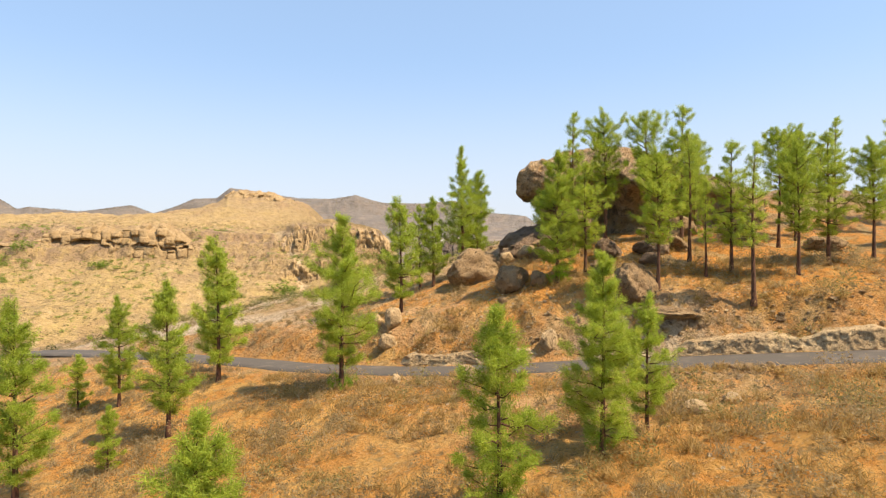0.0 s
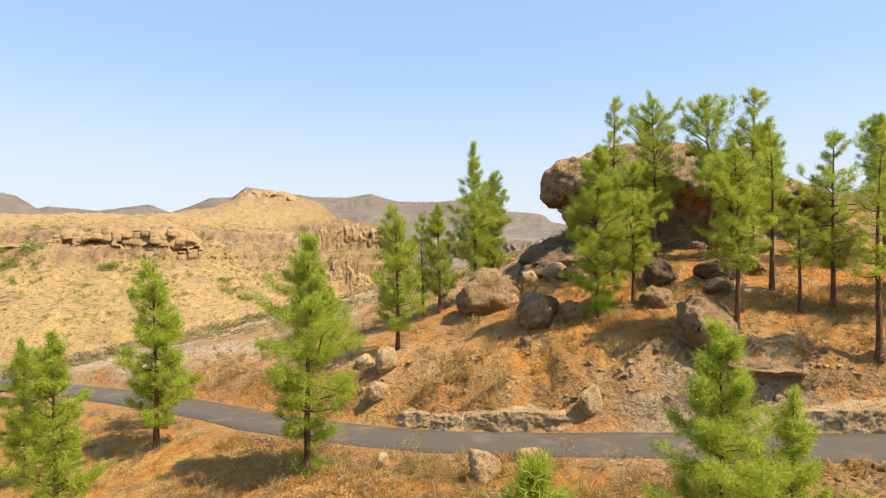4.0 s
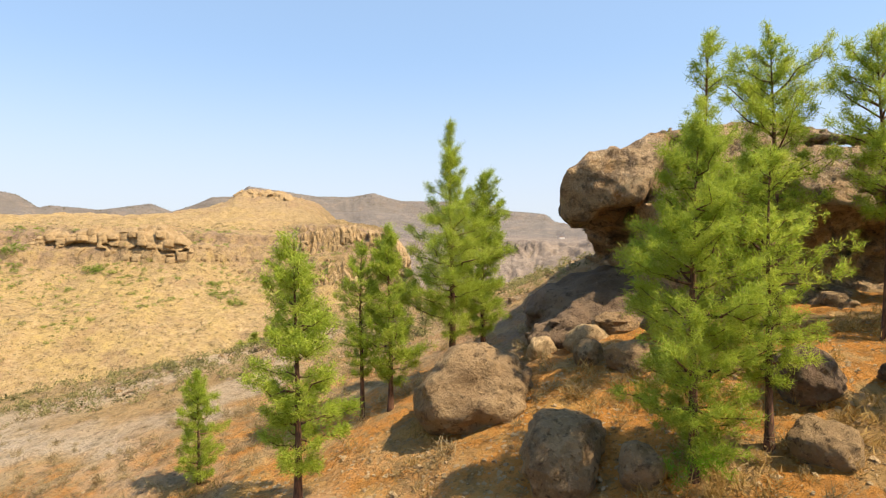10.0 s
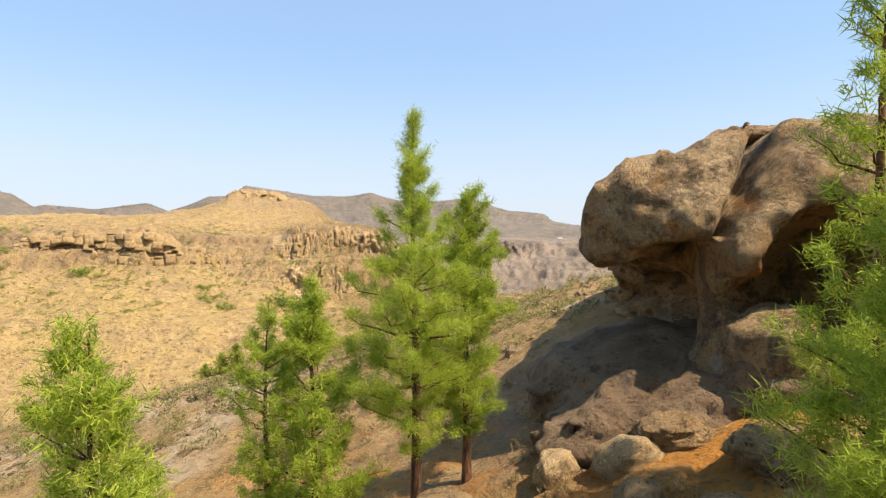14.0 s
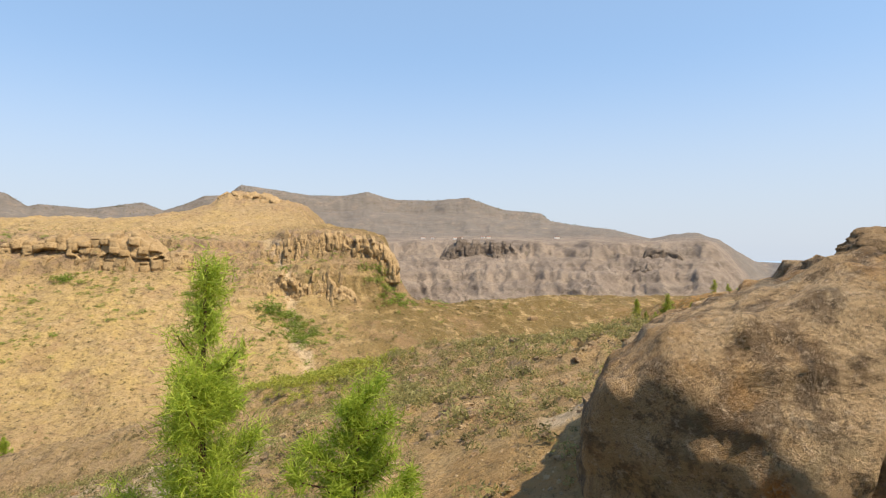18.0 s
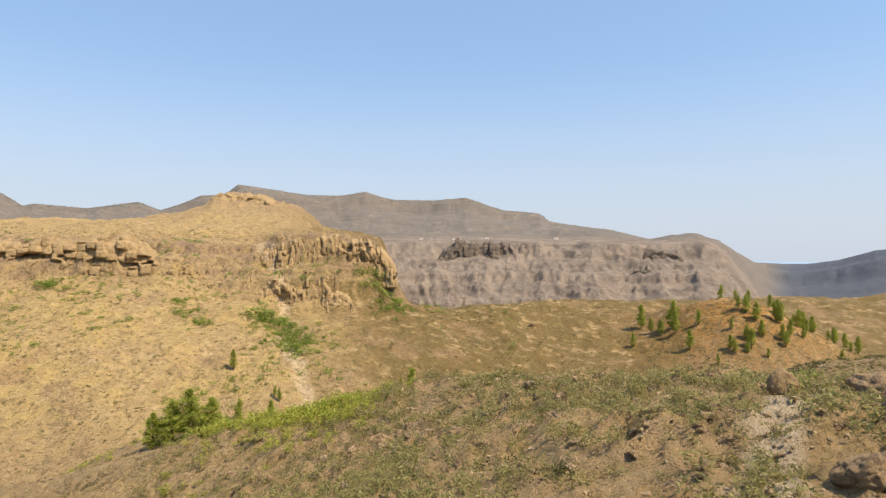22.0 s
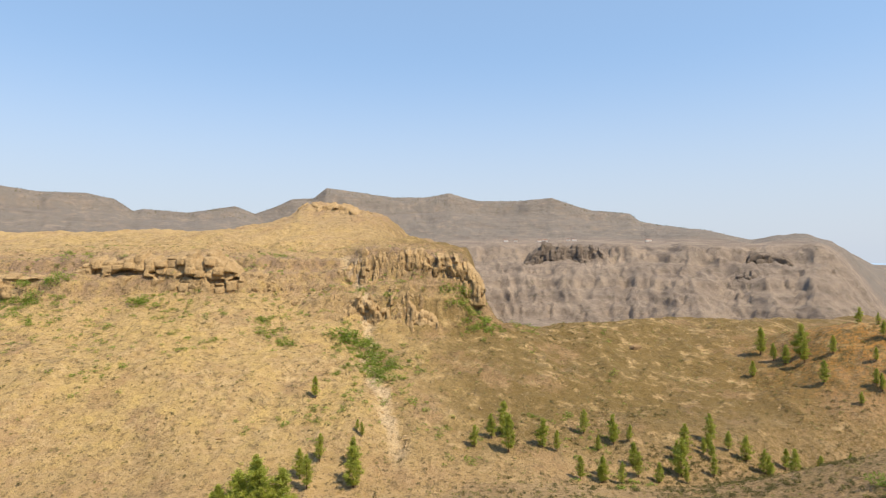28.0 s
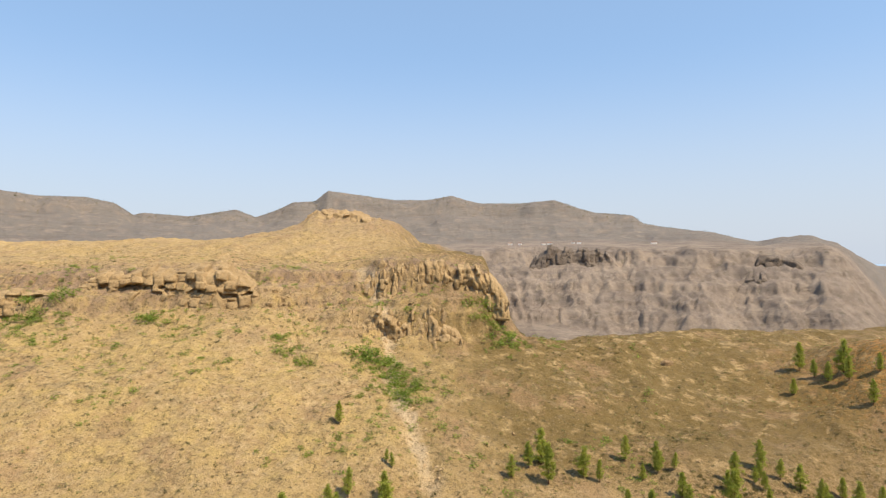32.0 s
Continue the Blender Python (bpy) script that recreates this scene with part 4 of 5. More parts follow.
# ---------------------------------------------------------------- cliffs and ledges of the hills
def crag(name, place, turn, length, depth, tall, cell, seed, column, hollows, material, label, course=5.0, flute=0.3):
    """A rock band: columns and ledges with overhung hollows, standing out of a slope."""
    ax = [np.arange(-length / 2 - 4 * cell, length / 2 + 4 * cell, cell), np.arange(-depth * 0.6, depth + 3 * cell, cell), np.arange(-tall * 0.5, tall * 1.25, cell)]
    x, y, z = np.meshgrid(*ax, indexing="ij")
    ends = 1 - (2 * np.abs(x) / length) ** 4
    cx = x / column + 0.35 * noise2(x / (2.2 * column), z / (1.6 * column), seed + 1)
    i = np.floor(cx)
    cz = z / course + 2.7 * hash01(i, i * 0, seed=seed + 2) + 0.4 * noise2(x / (3 * column), z / course, seed + 4)
    k_ = np.floor(cz)
    joint = np.clip(np.abs(cx - i - 0.5) * 2, 0, 1) ** 6 + 0.7 * np.clip(np.abs(cz - k_ - 0.5) * 2, 0, 1) ** 8
    face = depth * (flute * (hash01(i, k_, seed=seed + 6) - 0.5) - 0.10 * joint + 0.45 * noise2(x / (5 * column), z / (6 * column), seed + 3)) - 0.30 * (z - tall * 0.5)
    top = tall * (0.62 + 0.34 * hash01(i, i * 0, seed=seed + 5) + 0.25 * noise2(x / (5 * column), y * 0, seed + 7)) * np.clip(ends, 0.05, 1)
    d = np.maximum(np.maximum(-face - y, z - top - 0.25 * y), np.maximum(np.abs(x) - length / 2, y - depth)) * 0.8
    d = d + 0.9 * cell * fbm3(x / (4 * cell), y / (4 * cell), z / (4 * cell), 3, seed + 9)
    for hx, hz, rx, rz in hollows:
        wx = x + 0.35 * rx * noise2(x / 5.0 + z / 3.0, z / 2.5, seed + 11)
        wz = z + 1.2 * rz * noise2(x / (0.7 * rx), x * 0 + hx, seed + 12) + 0.25 * rz * noise2(x / 2.2, y / 3.0, seed + 13)
        d = -smin(-d, blob(wx, y, wz, (hx, -0.15 * depth, hz), (rx, depth * 0.75, rz)), 0.3 * cell)
    for k in range(3):
        for e in (0, -1):
            d[tuple(e if q == k else slice(None) for q in range(3))] = 0.05
    v, f = surface_nets(d, np.array([a[0] for a in ax]), cell)
    ob = mesh_object(name, v, f, material)
    ob.matrix_world = pose(*place, 0, 0, turn)
    return tagged(ob, label, "cliff")


crag("canyon_cliff", (108, 1862, -16), -3, 240, 42, 58, 3.0, 57, 15.0, [], CANYON_ROCK, "dark basalt cliff towers across the canyon", 40.0, 0.5)
crag("canyon_cliff", (530, 1690, -90), -17, 90, 46, 66, 3.0, 58, 16.0, [], CANYON_ROCK, "dark basalt butte on the canyon wall", 40.0, 0.5)
crag("canyon_cliff", (640, 1830, -40), -19, 130, 40, 60, 3.0, 59, 16.0, [], CANYON_ROCK, "dark basalt cliff under the butte", 40.0, 0.5)
# the ledge with shadowed caves over the valley
crag("rock_ledge", (-268, 504, -2.0), 9, 146, 18, 23, 0.85, 83, 7.5, [(-58, 10.5, 12, 2.4), (-22, 9.0, 15, 3.2), (6, 10, 8, 2.0), (22, 8, 9, 2.2), (46, 7, 7, 1.7), (60, 6, 5, 1.5)], CLIFF_ROCK, "tan rock ledge with shadowed caves over the valley", 6.0, 0.34)
crag("rock_ledge", (-342, 474, -1.0), 24, 52, 12, 12, 0.85, 84, 6.0, [(2, 4.0, 10, 1.8)], CLIFF_ROCK, "low tan rock ledge with a shadowed cave", 5.0, 0.34)
crag("fluted_cliff", (-86, 559, -3), 8, 108, 17, 27, 0.8, 85, 3.4, [(14, 18, 5, 2.0)], CLIFF_ROCK, "fluted tan cliff at the nose of the hill", 13.0, 0.36)
crag("fluted_cliff", (-106, 522, -26), 7, 88, 13, 18, 0.8, 86, 3.0, [], CLIFF_ROCK, "low band of broken tan rock columns", 8.0, 0.40)
crag("hilltop_crag", (-224, 762, 60), 4, 84, 18, 17, 1.3, 87, 7.0, [], CLIFF_ROCK, "craggy tan rocks on the crown of the hill", 6.0, 0.4)


# ---------------------------------------------------------------- the hewn rock bank along the road
def rock_bank(x0, x1, tall, seed, label):
    """A low face of rough-cut rock on the uphill edge of the road, its brow running back into the slope."""
    line = np.array(ROAD[::-1], float)
    x = np.arange(x0, x1, 0.07)
    y, z = np.interp(x, line[:, 0], line[:, 1]), np.interp(x, line[:, 0], line[:, 2])
    way = np.stack([np.gradient(x), np.gradient(y)], -1)
    for _ in range(40):
        way[1:-1] = (way[:-2] + way[1:-1] + way[2:]) / 3
    way /= np.linalg.norm(way, axis=1)[:, None]
    out = np.stack([-way[:, 1], way[:, 0]], -1)
    ends = np.clip(np.minimum(x - x0, x1 - x) / 0.9, 0, 1) ** 0.5
    up = np.concatenate([np.linspace(-0.3, 1, 17), np.ones(12)])
    back = np.concatenate([np.linspace(-0.05, 0.30, 17), np.linspace(0.36, 1.9, 12)])
    S, U = np.meshgrid(x, up, indexing="ij")
    high = tall * (0.85 + 0.25 * noise2(x / 2.1, x * 0, seed))[:, None] * ends[:, None]
    Z = z[:, None] + 0.12 + U * high + 0.12 * np.maximum(back - 0.4, 0)
    rough = 0.16 * fbm2(S / 0.9, Z / 0.5, 4, seed + 1, True) + 0.09 * fbm2(S / 0.22 + Z, Z / 0.16, 3, seed + 2)
    off = 2.35 + back[None] - rough * (U > -0.2) + 0.3 * (1 - ends[:, None]) + 0.12 * noise2(S / 1.6, U * 0, seed + 4)
    X, Y = x[:, None] + out[:, 0:1] * off, y[:, None] + out[:, 1:] * off
    Z = Z + 0.10 * fbm2(S / 0.5, back[None] / 0.4 + 0 * S, 3, seed + 3) * (U >= 1)
    m, c = X.shape
    a, b = np.meshgrid(np.arange(m - 1), np.arange(c - 1), indexing="ij")
    f = np.stack([a * c + b, (a + 1) * c + b, (a + 1) * c + b + 1, a * c + b + 1], -1).reshape(-1, 4)
    ob = mesh_object("rock_bank", np.stack([X, Y, Z], -1).reshape(-1, 3), f, PALE_ROCK)
    return tagged(ob, label, "rock bank")


rock_bank(-4.2, 7.6, 1.0, 40, "low face of rough-cut tan rock beside the road")
rock_bank(17.0, 44.0, 1.3, 47, "long pale broken rock face above the road")


# ---------------------------------------------------------------- pines
def tube(path, radii, sides):
    """Rings of corners along a path, with their quads."""
    path, radii = np.asarray(path, float), np.asarray(radii, float)
    way = np.gradient(path, axis=0)
    way /= np.linalg.norm(way, axis=1)[:, None] + 1e-9
    ref = np.where(np.abs(way[:, 2:]) > 0.9, (1.0, 0, 0), (0, 0, 1.0))
    a = np.cross(way, ref)
    a /= np.linalg.norm(a, axis=1)[:, None] + 1e-9
    b = np.cross(way, a)
    t = np.linspace(0, 2 * np.pi, sides, endpoint=False)
    v = path[:, None] + radii[:, None, None] * (np.cos(t)[None, :, None] * a[:, None] + np.sin(t)[None, :, None] * b[:, None])
    m = len(path)
    i, j = np.meshgrid(np.arange(m - 1), np.arange(sides), indexing="ij")
    k = (j + 1) % sides
    return v.reshape(-1, 3), np.stack([i * sides + j, i * sides + k, (i + 1) * sides + k, (i + 1) * sides + j], -1).reshape(-1, 4)


def join(pieces):
    vs, fs, n = [], [], 0
    for v, f in pieces:
        vs.append(v)
        fs.append(f + n)
        n += len(v)
    return np.concatenate(vs), np.concatenate(fs)


def needles(rng, centres, ways, count, length, width, puff=0.0):
    """Brushes of long needles, each a thin blade, spreading all round the end of their twig."""
    n = len(centres)
    c = np.repeat(centres, count, 0)
    w = np.repeat(ways, count, 0)
    d = w * 0.45 + rng.normal(size=(n * count, 3)) * 0.62
    d /= np.linalg.norm(d, axis=1)[:, None]
    L = length * rng.uniform(0.6, 1.15, n * count)[:, None]
    side = np.cross(d, rng.normal(size=d.shape))
    side *= width * 0.5 / (np.linalg.norm(side, axis=1)[:, None] + 1e-9)
    root = c + w * (puff * rng.uniform(-0.9, 0.5, n * count))[:, None] + rng.normal(size=c.shape) * (0.06 * length + 0.30 * puff)
    droop = np.array((0, 0, -0.06)) * L
    v = np.stack([root - side, root + side, root + d * L + droop], 1).reshape(-1, 3)
    return v, np.arange(len(v)).reshape(-1, 3)


def pine(seed, h, profile, whorl=0.62, limbs_round=5, puffs=1.0, count=40, needle=(0.31, 0.031), puff=0.25, sides=7, low_shoots=0, sway=1.0, leaf=None):
    """A Canary pine: tapered trunk, whorls of limbs that end in brushes of needles; foot at the origin.
    profile: height and reach of the crown there, both as shares of the tree's height."""
    rng = np.random.RandomState(seed)
    base = new("pine_tree")
    zs = np.linspace(-0.4, h * 0.985, 14)
    bend = np.stack([np.sin(zs * 0.35 + seed) * zs / h, np.cos(zs * 0.28 + seed * 2) * zs / h], -1) * h * 0.012 * sway
    r0 = 0.0125 * h + 0.03
    trunk = tube(np.column_stack([bend, zs]), r0 * (1 - 0.93 * np.clip(zs / h, 0, 1)) * (1 + 0.5 * np.exp(-np.clip(zs, 0, 9) * 2.5)), sides)
    limbs, centres, ways = [], [], []
    fs, rs = [p[0] for p in profile], [p[1] for p in profile]
    z = h * fs[0]
    while z < h * 0.97:
        f = z / h
        reach = h * np.interp(f, fs, rs)
        lop = rng.uniform(0, 6.28)  # one side of a whorl reaches farther
        for a in np.arange(limbs_round if f < 0.85 else 3) * 6.28 / limbs_round + rng.uniform(0, 6.28):
            if rng.uniform() > 0.84:
                continue
            a += rng.normal() * 0.3
            L = max(reach * rng.uniform(0.55, 1.15) * (1 + 0.22 * math.cos(a - lop)), 0.22)
            up = radians(rng.uniform(-10, 14) + 38 * max(f - 0.45, 0) / 0.55)
            t = np.linspace(0, 1, 5)
            out = np.array((math.cos(a), math.sin(a), 0))
            c0 = np.array([np.interp(z, zs, bend[:, 0]), np.interp(z, zs, bend[:, 1]), z + rng.normal() * 0.12 * whorl])
            path = c0 + out * (L * math.cos(up) * t)[:, None] + np.array((0, 0, 1.0)) * (L * (math.sin(up) * t + 0.26 * t * t))[:, None]
            path[1:] += rng.normal(size=(4, 3)) * 0.05 * L
            if L > 0.35:
                limbs.append(tube(path, np.linspace(0.012 + 0.017 * L, 0.008, 5), 4))
            twigs = max(2 if f < 0.65 else 1, int(round((0.9 + 4.6 * L) * puffs)))
            for s in 1 - 0.78 * rng.uniform(0, 1, twigs) ** 1.15:
                p = np.array([np.interp(s, t, path[:, k]) for k in range(3)])
                side = np.array((-out[1], out[0], 0)) * rng.normal() * 0.34 * L * (1.2 - s) + np.array((0, 0, rng.uniform(-0.04, 0.16) * L))
                w = out * 0.7 + side / (L + 0.3) + np.array((0, 0, 0.45 + 0.4 * f))
                centres.append(p + side)
                ways.append(w / np.linalg.norm(w))
            centres.append(path[-1])
            ways.append(out * 0.65 + np.array((0, 0, 0.7)))
        z += whorl * rng.uniform(0.75, 1.3) * (1.15 - 0.45 * f)
    for k in range(4):
        centres.append(np.array((bend[-1, 0], bend[-1, 1], h * 0.985 - 0.22 * k)))
        ways.append(np.array((0, 0, 1.0)))
    mesh_object("trunk", *join([trunk, *limbs]), BARK, base)
    mesh_object("crown", *needles(rng, np.array(centres), np.array(ways), count, *needle, puff), leaf or PINE_GREEN, base, False)
    if low_shoots:
        n = low_shoots
        a, rr, zz = rng.uniform(0, 6.28, n), rng.uniform(0.1, 1.1, n), rng.uniform(0.1, 1.3, n)
        cs = np.column_stack([rr * np.cos(a), rr * np.sin(a), zz])
        ws = np.column_stack([0.5 * np.cos(a), 0.5 * np.sin(a), np.full(n, 0.9)])
        mesh_object("undergrowth", *needles(rng, cs, ws, count, *needle, puff), SHOOT_GREEN, base, False, "bright green young shoots at the foot")
    return base


def plant(kind, x, y, h, turn, lean=0.0, z=None):
    """A copy of a pine, scaled to its height, rooted in the ground."""
    src, h0 = KINDS[kind]
    s = h / h0
    ob = copy_thing(src, pose(x, y, height(x, y) if z is None else z, lean, lean * 0.6, turn) @ Matrix.Scale(s, 4))
    return ob


SPIRE = [(0.20, .10), (0.32, .165), (0.45, .175), (0.58, .135), (0.68, .07), (0.80, .047), (0.95, .022), (1, .008)]
CONE = [(0.15, .10), (0.26, .165), (0.42, .175), (0.65, .125), (0.85, .055), (1, .012)]
COLUMN = [(0.14, .10), (0.24, .165), (0.45, .175), (0.70, .13), (0.86, .07), (1, .015)]
BROAD = [(0.10, .14), (0.22, .19), (0.42, .195), (0.58, .155), (0.74, .105), (0.90, .055), (1, .015)]
FULL = [(0.10, .13), (0.20, .22), (0.40, .235), (0.60, .18), (0.80, .105), (0.93, .045), (1, .01)]
SPARSE = [(0.36, .09), (0.50, .12), (0.66, .085), (0.80, .07), (0.92, .055), (1, .015)]
HIGH = [(0.34, .09), (0.46, .17), (0.62, .185), (0.80, .14), (0.91, .075), (1, .02)]
ROUND = [(0.40, .09), (0.54, .19), (0.72, .195), (0.86, .145), (0.94, .08), (1, .03)]
KINDS = {
    "spire": (pine(1, 13.5, SPIRE, 0.58, 5, 1.5, 84, (0.25, 0.015), 0.25), 13.5),
    "tall": (pine(11, 13.5, [(0.22, .09), (0.34, .17), (0.52, .185), (0.70, .13), (0.86, .075), (1, .015)], 0.62, 5, 1.0), 13.5),
    "slim": (pine(2, 13.5, [(0.26, .07), (0.40, .12), (0.60, .135), (0.80, .09), (1, .015)], 0.66, 5, 0.9), 13.5),
    "sparse": (pine(12, 13.5, SPARSE, 0.72, 4, 0.8), 13.5),
    "full": (pine(3, 11.5, FULL, 0.50, 5, 1.45, 62, (0.29, 0.021), 0.24, low_shoots=26), 11.5),
    "broad": (pine(4, 12.0, BROAD, 0.58, 5, 1.7, 54, (0.30, 0.024), 0.27, low_shoots=18), 12.0),
    "crowned": (pine(24, 12.0, [(0.16, .10), (0.26, .17), (0.40, .22), (0.52, .225), (0.66, .16), (0.80, .10), (0.92, .05), (1, .012)], 0.62, 5, 1.55, 54, (0.30, 0.024), 0.27, low_shoots=18), 12.0),
    "cone": (pine(5, 10.5, CONE, 0.52, 5, 1.15), 10.5),
    "column": (pine(8, 10.5, COLUMN, 0.50, 5, 1.25), 10.5),
    "dense": (pine(9, 11.0, [(0.18, .10), (0.30, .165), (0.48, .175), (0.66, .13), (0.84, .08), (1, .015)], 0.48, 6, 1.3, 52, (0.29, 0.023), 0.25), 11.0),
    "young": (pine(6, 7.0, [(0.04, .14), (0.14, .21), (0.40, .21), (0.70, .13), (1, .02)], 0.44, 5, 1.4, 44, (0.28, 0.024), 0.22), 7.0),
    "high": (pine(7, 13.5, HIGH, 0.6, 5, 1.15), 13.5),
    "round": (pine(10, 13.5, ROUND, 0.6, 5, 1.1, sway=2.0), 13.5),
}
for src, _ in KINDS.values():
    tagged(src, "green Canary pine with long needles and brown trunk", "pine tree", "pines on the knoll")
# kind, x, y, height of the tip over the datum, turn
PINES = [
    ("column", -23.0, 34.0, -2.3, 10), ("young", -19.5, 37.0, -9.0, 80), ("column", -25.5, 50.0, -3.2, 120), ("cone", -17.4, 40.5, -1.5, 200),
    ("cone", -19.5, 56.0, -2.0, 300), ("column", -17.9, 51.3, 1.6, 45), ("young", -6.7, 17.5, -4.4, 30), ("crowned", -6.6, 44.8, 3.0, 15),
    ("young", 2.8, 24.0, -2.0, 140), ("broad", 8.0, 28.0, 0.2, 60), ("column", 10.5, 29.2, -1.7, 250), ("young", -30.0, 52.0, -8.4, 90),
    ("column", -3.0, 60.2, 5.8, 33), ("slim", -1.3, 67.1, 5.6, 70), ("cone", 0.2, 67.3, 6.5, 160), ("young", -9.2, 65.0, -1.0, 210),
    ("spire", 3.5, 68.7, 12.4, 0), ("dense", 5.4, 71.4, 9.9, 100),
    ("full", 11.5, 54.9, 9.6, 25), ("tall", 14.1, 55.2, 8.6, 190), ("sparse", 14.2, 60.5, 14.2, 60), ("high", 17.9, 62.0, 14.6, 10),
    ("round", 21.7, 60.4, 14.2, 140), ("tall", 25.3, 60.8, 15.2, 250), ("sparse", 23.2, 54.0, 11.2, 310), ("high", 18.6, 49.3, 8.5, 20),
    ("sparse", 23.1, 50.5, 6.4, 170), ("sparse", 24.3, 45.2, 8.5, 75), ("tall", 25.5, 51.0, 9.8, 200), ("high", 36.3, 59.7, 12.5, 120),
    ("sparse", 40.5, 60.0, 13.7, 40), ("high", 29.6, 48.3, 9.0, 10), ("high", 37.0, 50.0, 9.6, 330), ("round", 33.0, 57.0, 12.0, 95),
    ("tall", 46.0, 52.0, 12.0, 220), ("cone", 52.0, 44.0, 10.0, 150), ("high", 29.0, 66.0, 13.0, 265), ("round", 44.0, 68.0, 12.0, 5),
    ("cone", 56.0, 58.0, 12.0, 60), ("tall", 62.0, 48.0, 11.0, 290),
    ("tall", 48.0, 62.0, 14.5, 130), ("high", 52.5, 66.5, 15.0, 250), ("round", 40.0, 66.5, 13.5, 320), ("tall", 33.5, 50.5, 10.5, 15),
    ("young", -104.0, 210.0, -35.0, 20),
]
for kind, px, py, tip, turn in PINES:
    plant(kind, px, py, (tip - height(px, py)) / 0.99, turn)
for src, _ in KINDS.values():
    for o in (*src.children, src):
        bpy.data.objects.remove(o)


# ---------------------------------------------------------------- scrub, stones and far woods
def scatter(name, base, spots, sizes, material, label, category, rng, squash=(1, 1, 1), sink=0.1, smooth=False):
    """Many small growths or stones that nobody could count, as one joined mesh lying on the ground."""
    bases = base if isinstance(base, list) else [base]
    x, y = spots
    z = landform(x, y)
    vs, fs, off = [], [], 0
    pick = rng.randint(0, len(bases), len(x))
    for n, (bv, bf) in enumerate(bases):
        k = np.flatnonzero(pick == n)
        if not len(k):
            continue
        a = rng.uniform(0, 6.28, len(k))
        s = sizes[k][:, None] * rng.uniform(0.75, 1.3, (len(k), 3)) * np.array(squash)
        q = bv[None] * s[:, None]
        v = np.stack([q[..., 0] * np.cos(a)[:, None] - q[..., 1] * np.sin(a)[:, None] + x[k][:, None], q[..., 0] * np.sin(a)[:, None] + q[..., 1] * np.cos(a)[:, None] + y[k][:, None],
                      q[..., 2] + (z[k] - sink * sizes[k])[:, None]], -1)
        vs.append(v.reshape(-1, 3))
        fs.append((bf[None] + (np.arange(len(k)) * len(bv))[:, None, None] + off).reshape(-1, bf.shape[1]))
        off += v.shape[0] * v.shape[1]
    ob = mesh_object(name, np.concatenate(vs), np.concatenate(fs), material, None, smooth)
    return tagged(ob, label, category, kind="stuff")


def tuft_base(rng, blades, wide, width, up):
    """A dome of thin blades, about 1 m across."""
    c = rng.normal(size=(blades, 3)) * np.array((wide, wide, 0.12)) + np.array((0, 0, 0.18))
    d = rng.normal(size=(blades, 3)) * np.array((0.8, 0.8, 0.5)) + np.array((0, 0, up))
    d /= np.linalg.norm(d, axis=1)[:, None]
    side = np.cross(d, rng.normal(size=d.shape))
    side *= width / (np.linalg.norm(side, axis=1)[:, None] + 1e-9)
    tip = c + d * rng.uniform(0.3, 0.6, blades)[:, None]
    return np.stack([c - side, c + side, tip], 1).reshape(-1, 3), np.arange(blades * 3).reshape(-1, 3)


def leafy_base(rng, leaves, size):
    """A round bush of small leaf clumps, about 1 m high, with gaps and an uneven outline."""
    d = rng.normal(size=(leaves, 3))
    d /= np.linalg.norm(d, axis=1)[:, None]
    lump = 1 + 0.35 * np.sin(d[:, 0] * 5 + rng.uniform(0, 6)) * np.sin(d[:, 1] * 4 + rng.uniform(0, 6))
    c = d * (0.5 * lump * rng.uniform(0.45, 1.0, leaves))[:, None] * np.array((1.1, 1.1, 0.85)) + np.array((0, 0, 0.42))
    a, b = rng.normal(size=(leaves, 3)), rng.normal(size=(leaves, 3))
    a *= size / np.linalg.norm(a, axis=1)[:, None]
    b *= size / np.linalg.norm(b, axis=1)[:, None]
    return np.stack([c - a, c + b * 0.8, c + a], 1).reshape(-1, 3), np.arange(leaves * 3).reshape(-1, 3)


def stone_base(seed):
    bm = bmesh.new()
    bmesh.ops.create_icosphere(bm, subdivisions=1, radius=0.5)
    v = np.array([p.co[:] for p in bm.verts])
    f = np.array([[p.index for p in q.verts] for q in bm.faces])
    bm.free()
    rng = np.random.RandomState(seed)
    for _ in range(7):
        n = rng.normal(size=3)
        n /= np.linalg.norm(n)
        v -= np.maximum(v @ n - rng.uniform(0.22, 0.4), 0)[:, None] * n
    return v * (1 + 0.12 * rng.normal(size=(len(v), 1))), f


rng = np.random.RandomState(11)


def spread(n, x0, x1, y0, y1, keep):
    x, y = rng.uniform(x0, x1, n), rng.uniform(y0, y1, n)
    ok = rng.uniform(0, 1, n) < keep(x, y)
    return x[ok], y[ok]


clear = lambda x, y: step(2.6, 3.6, along(x, y, ROAD)[0])
patchy = lambda x, y, s, seed: step(-0.25, 0.3, fbm2(x / s, y / s, 3, seed))
stones = [stone_base(s) for s in range(5)]
dry = [tuft_base(rng, 54, 0.2, 0.022, 0.7) for _ in range(4)]
coarse = [tuft_base(rng, 20, 0.24, 0.035, 0.6) for _ in range(4)]
leafy = [leafy_base(rng, 130, 0.085) for _ in range(4)]
blobby = [leafy_base(rng, 40, 0.16) for _ in range(4)]

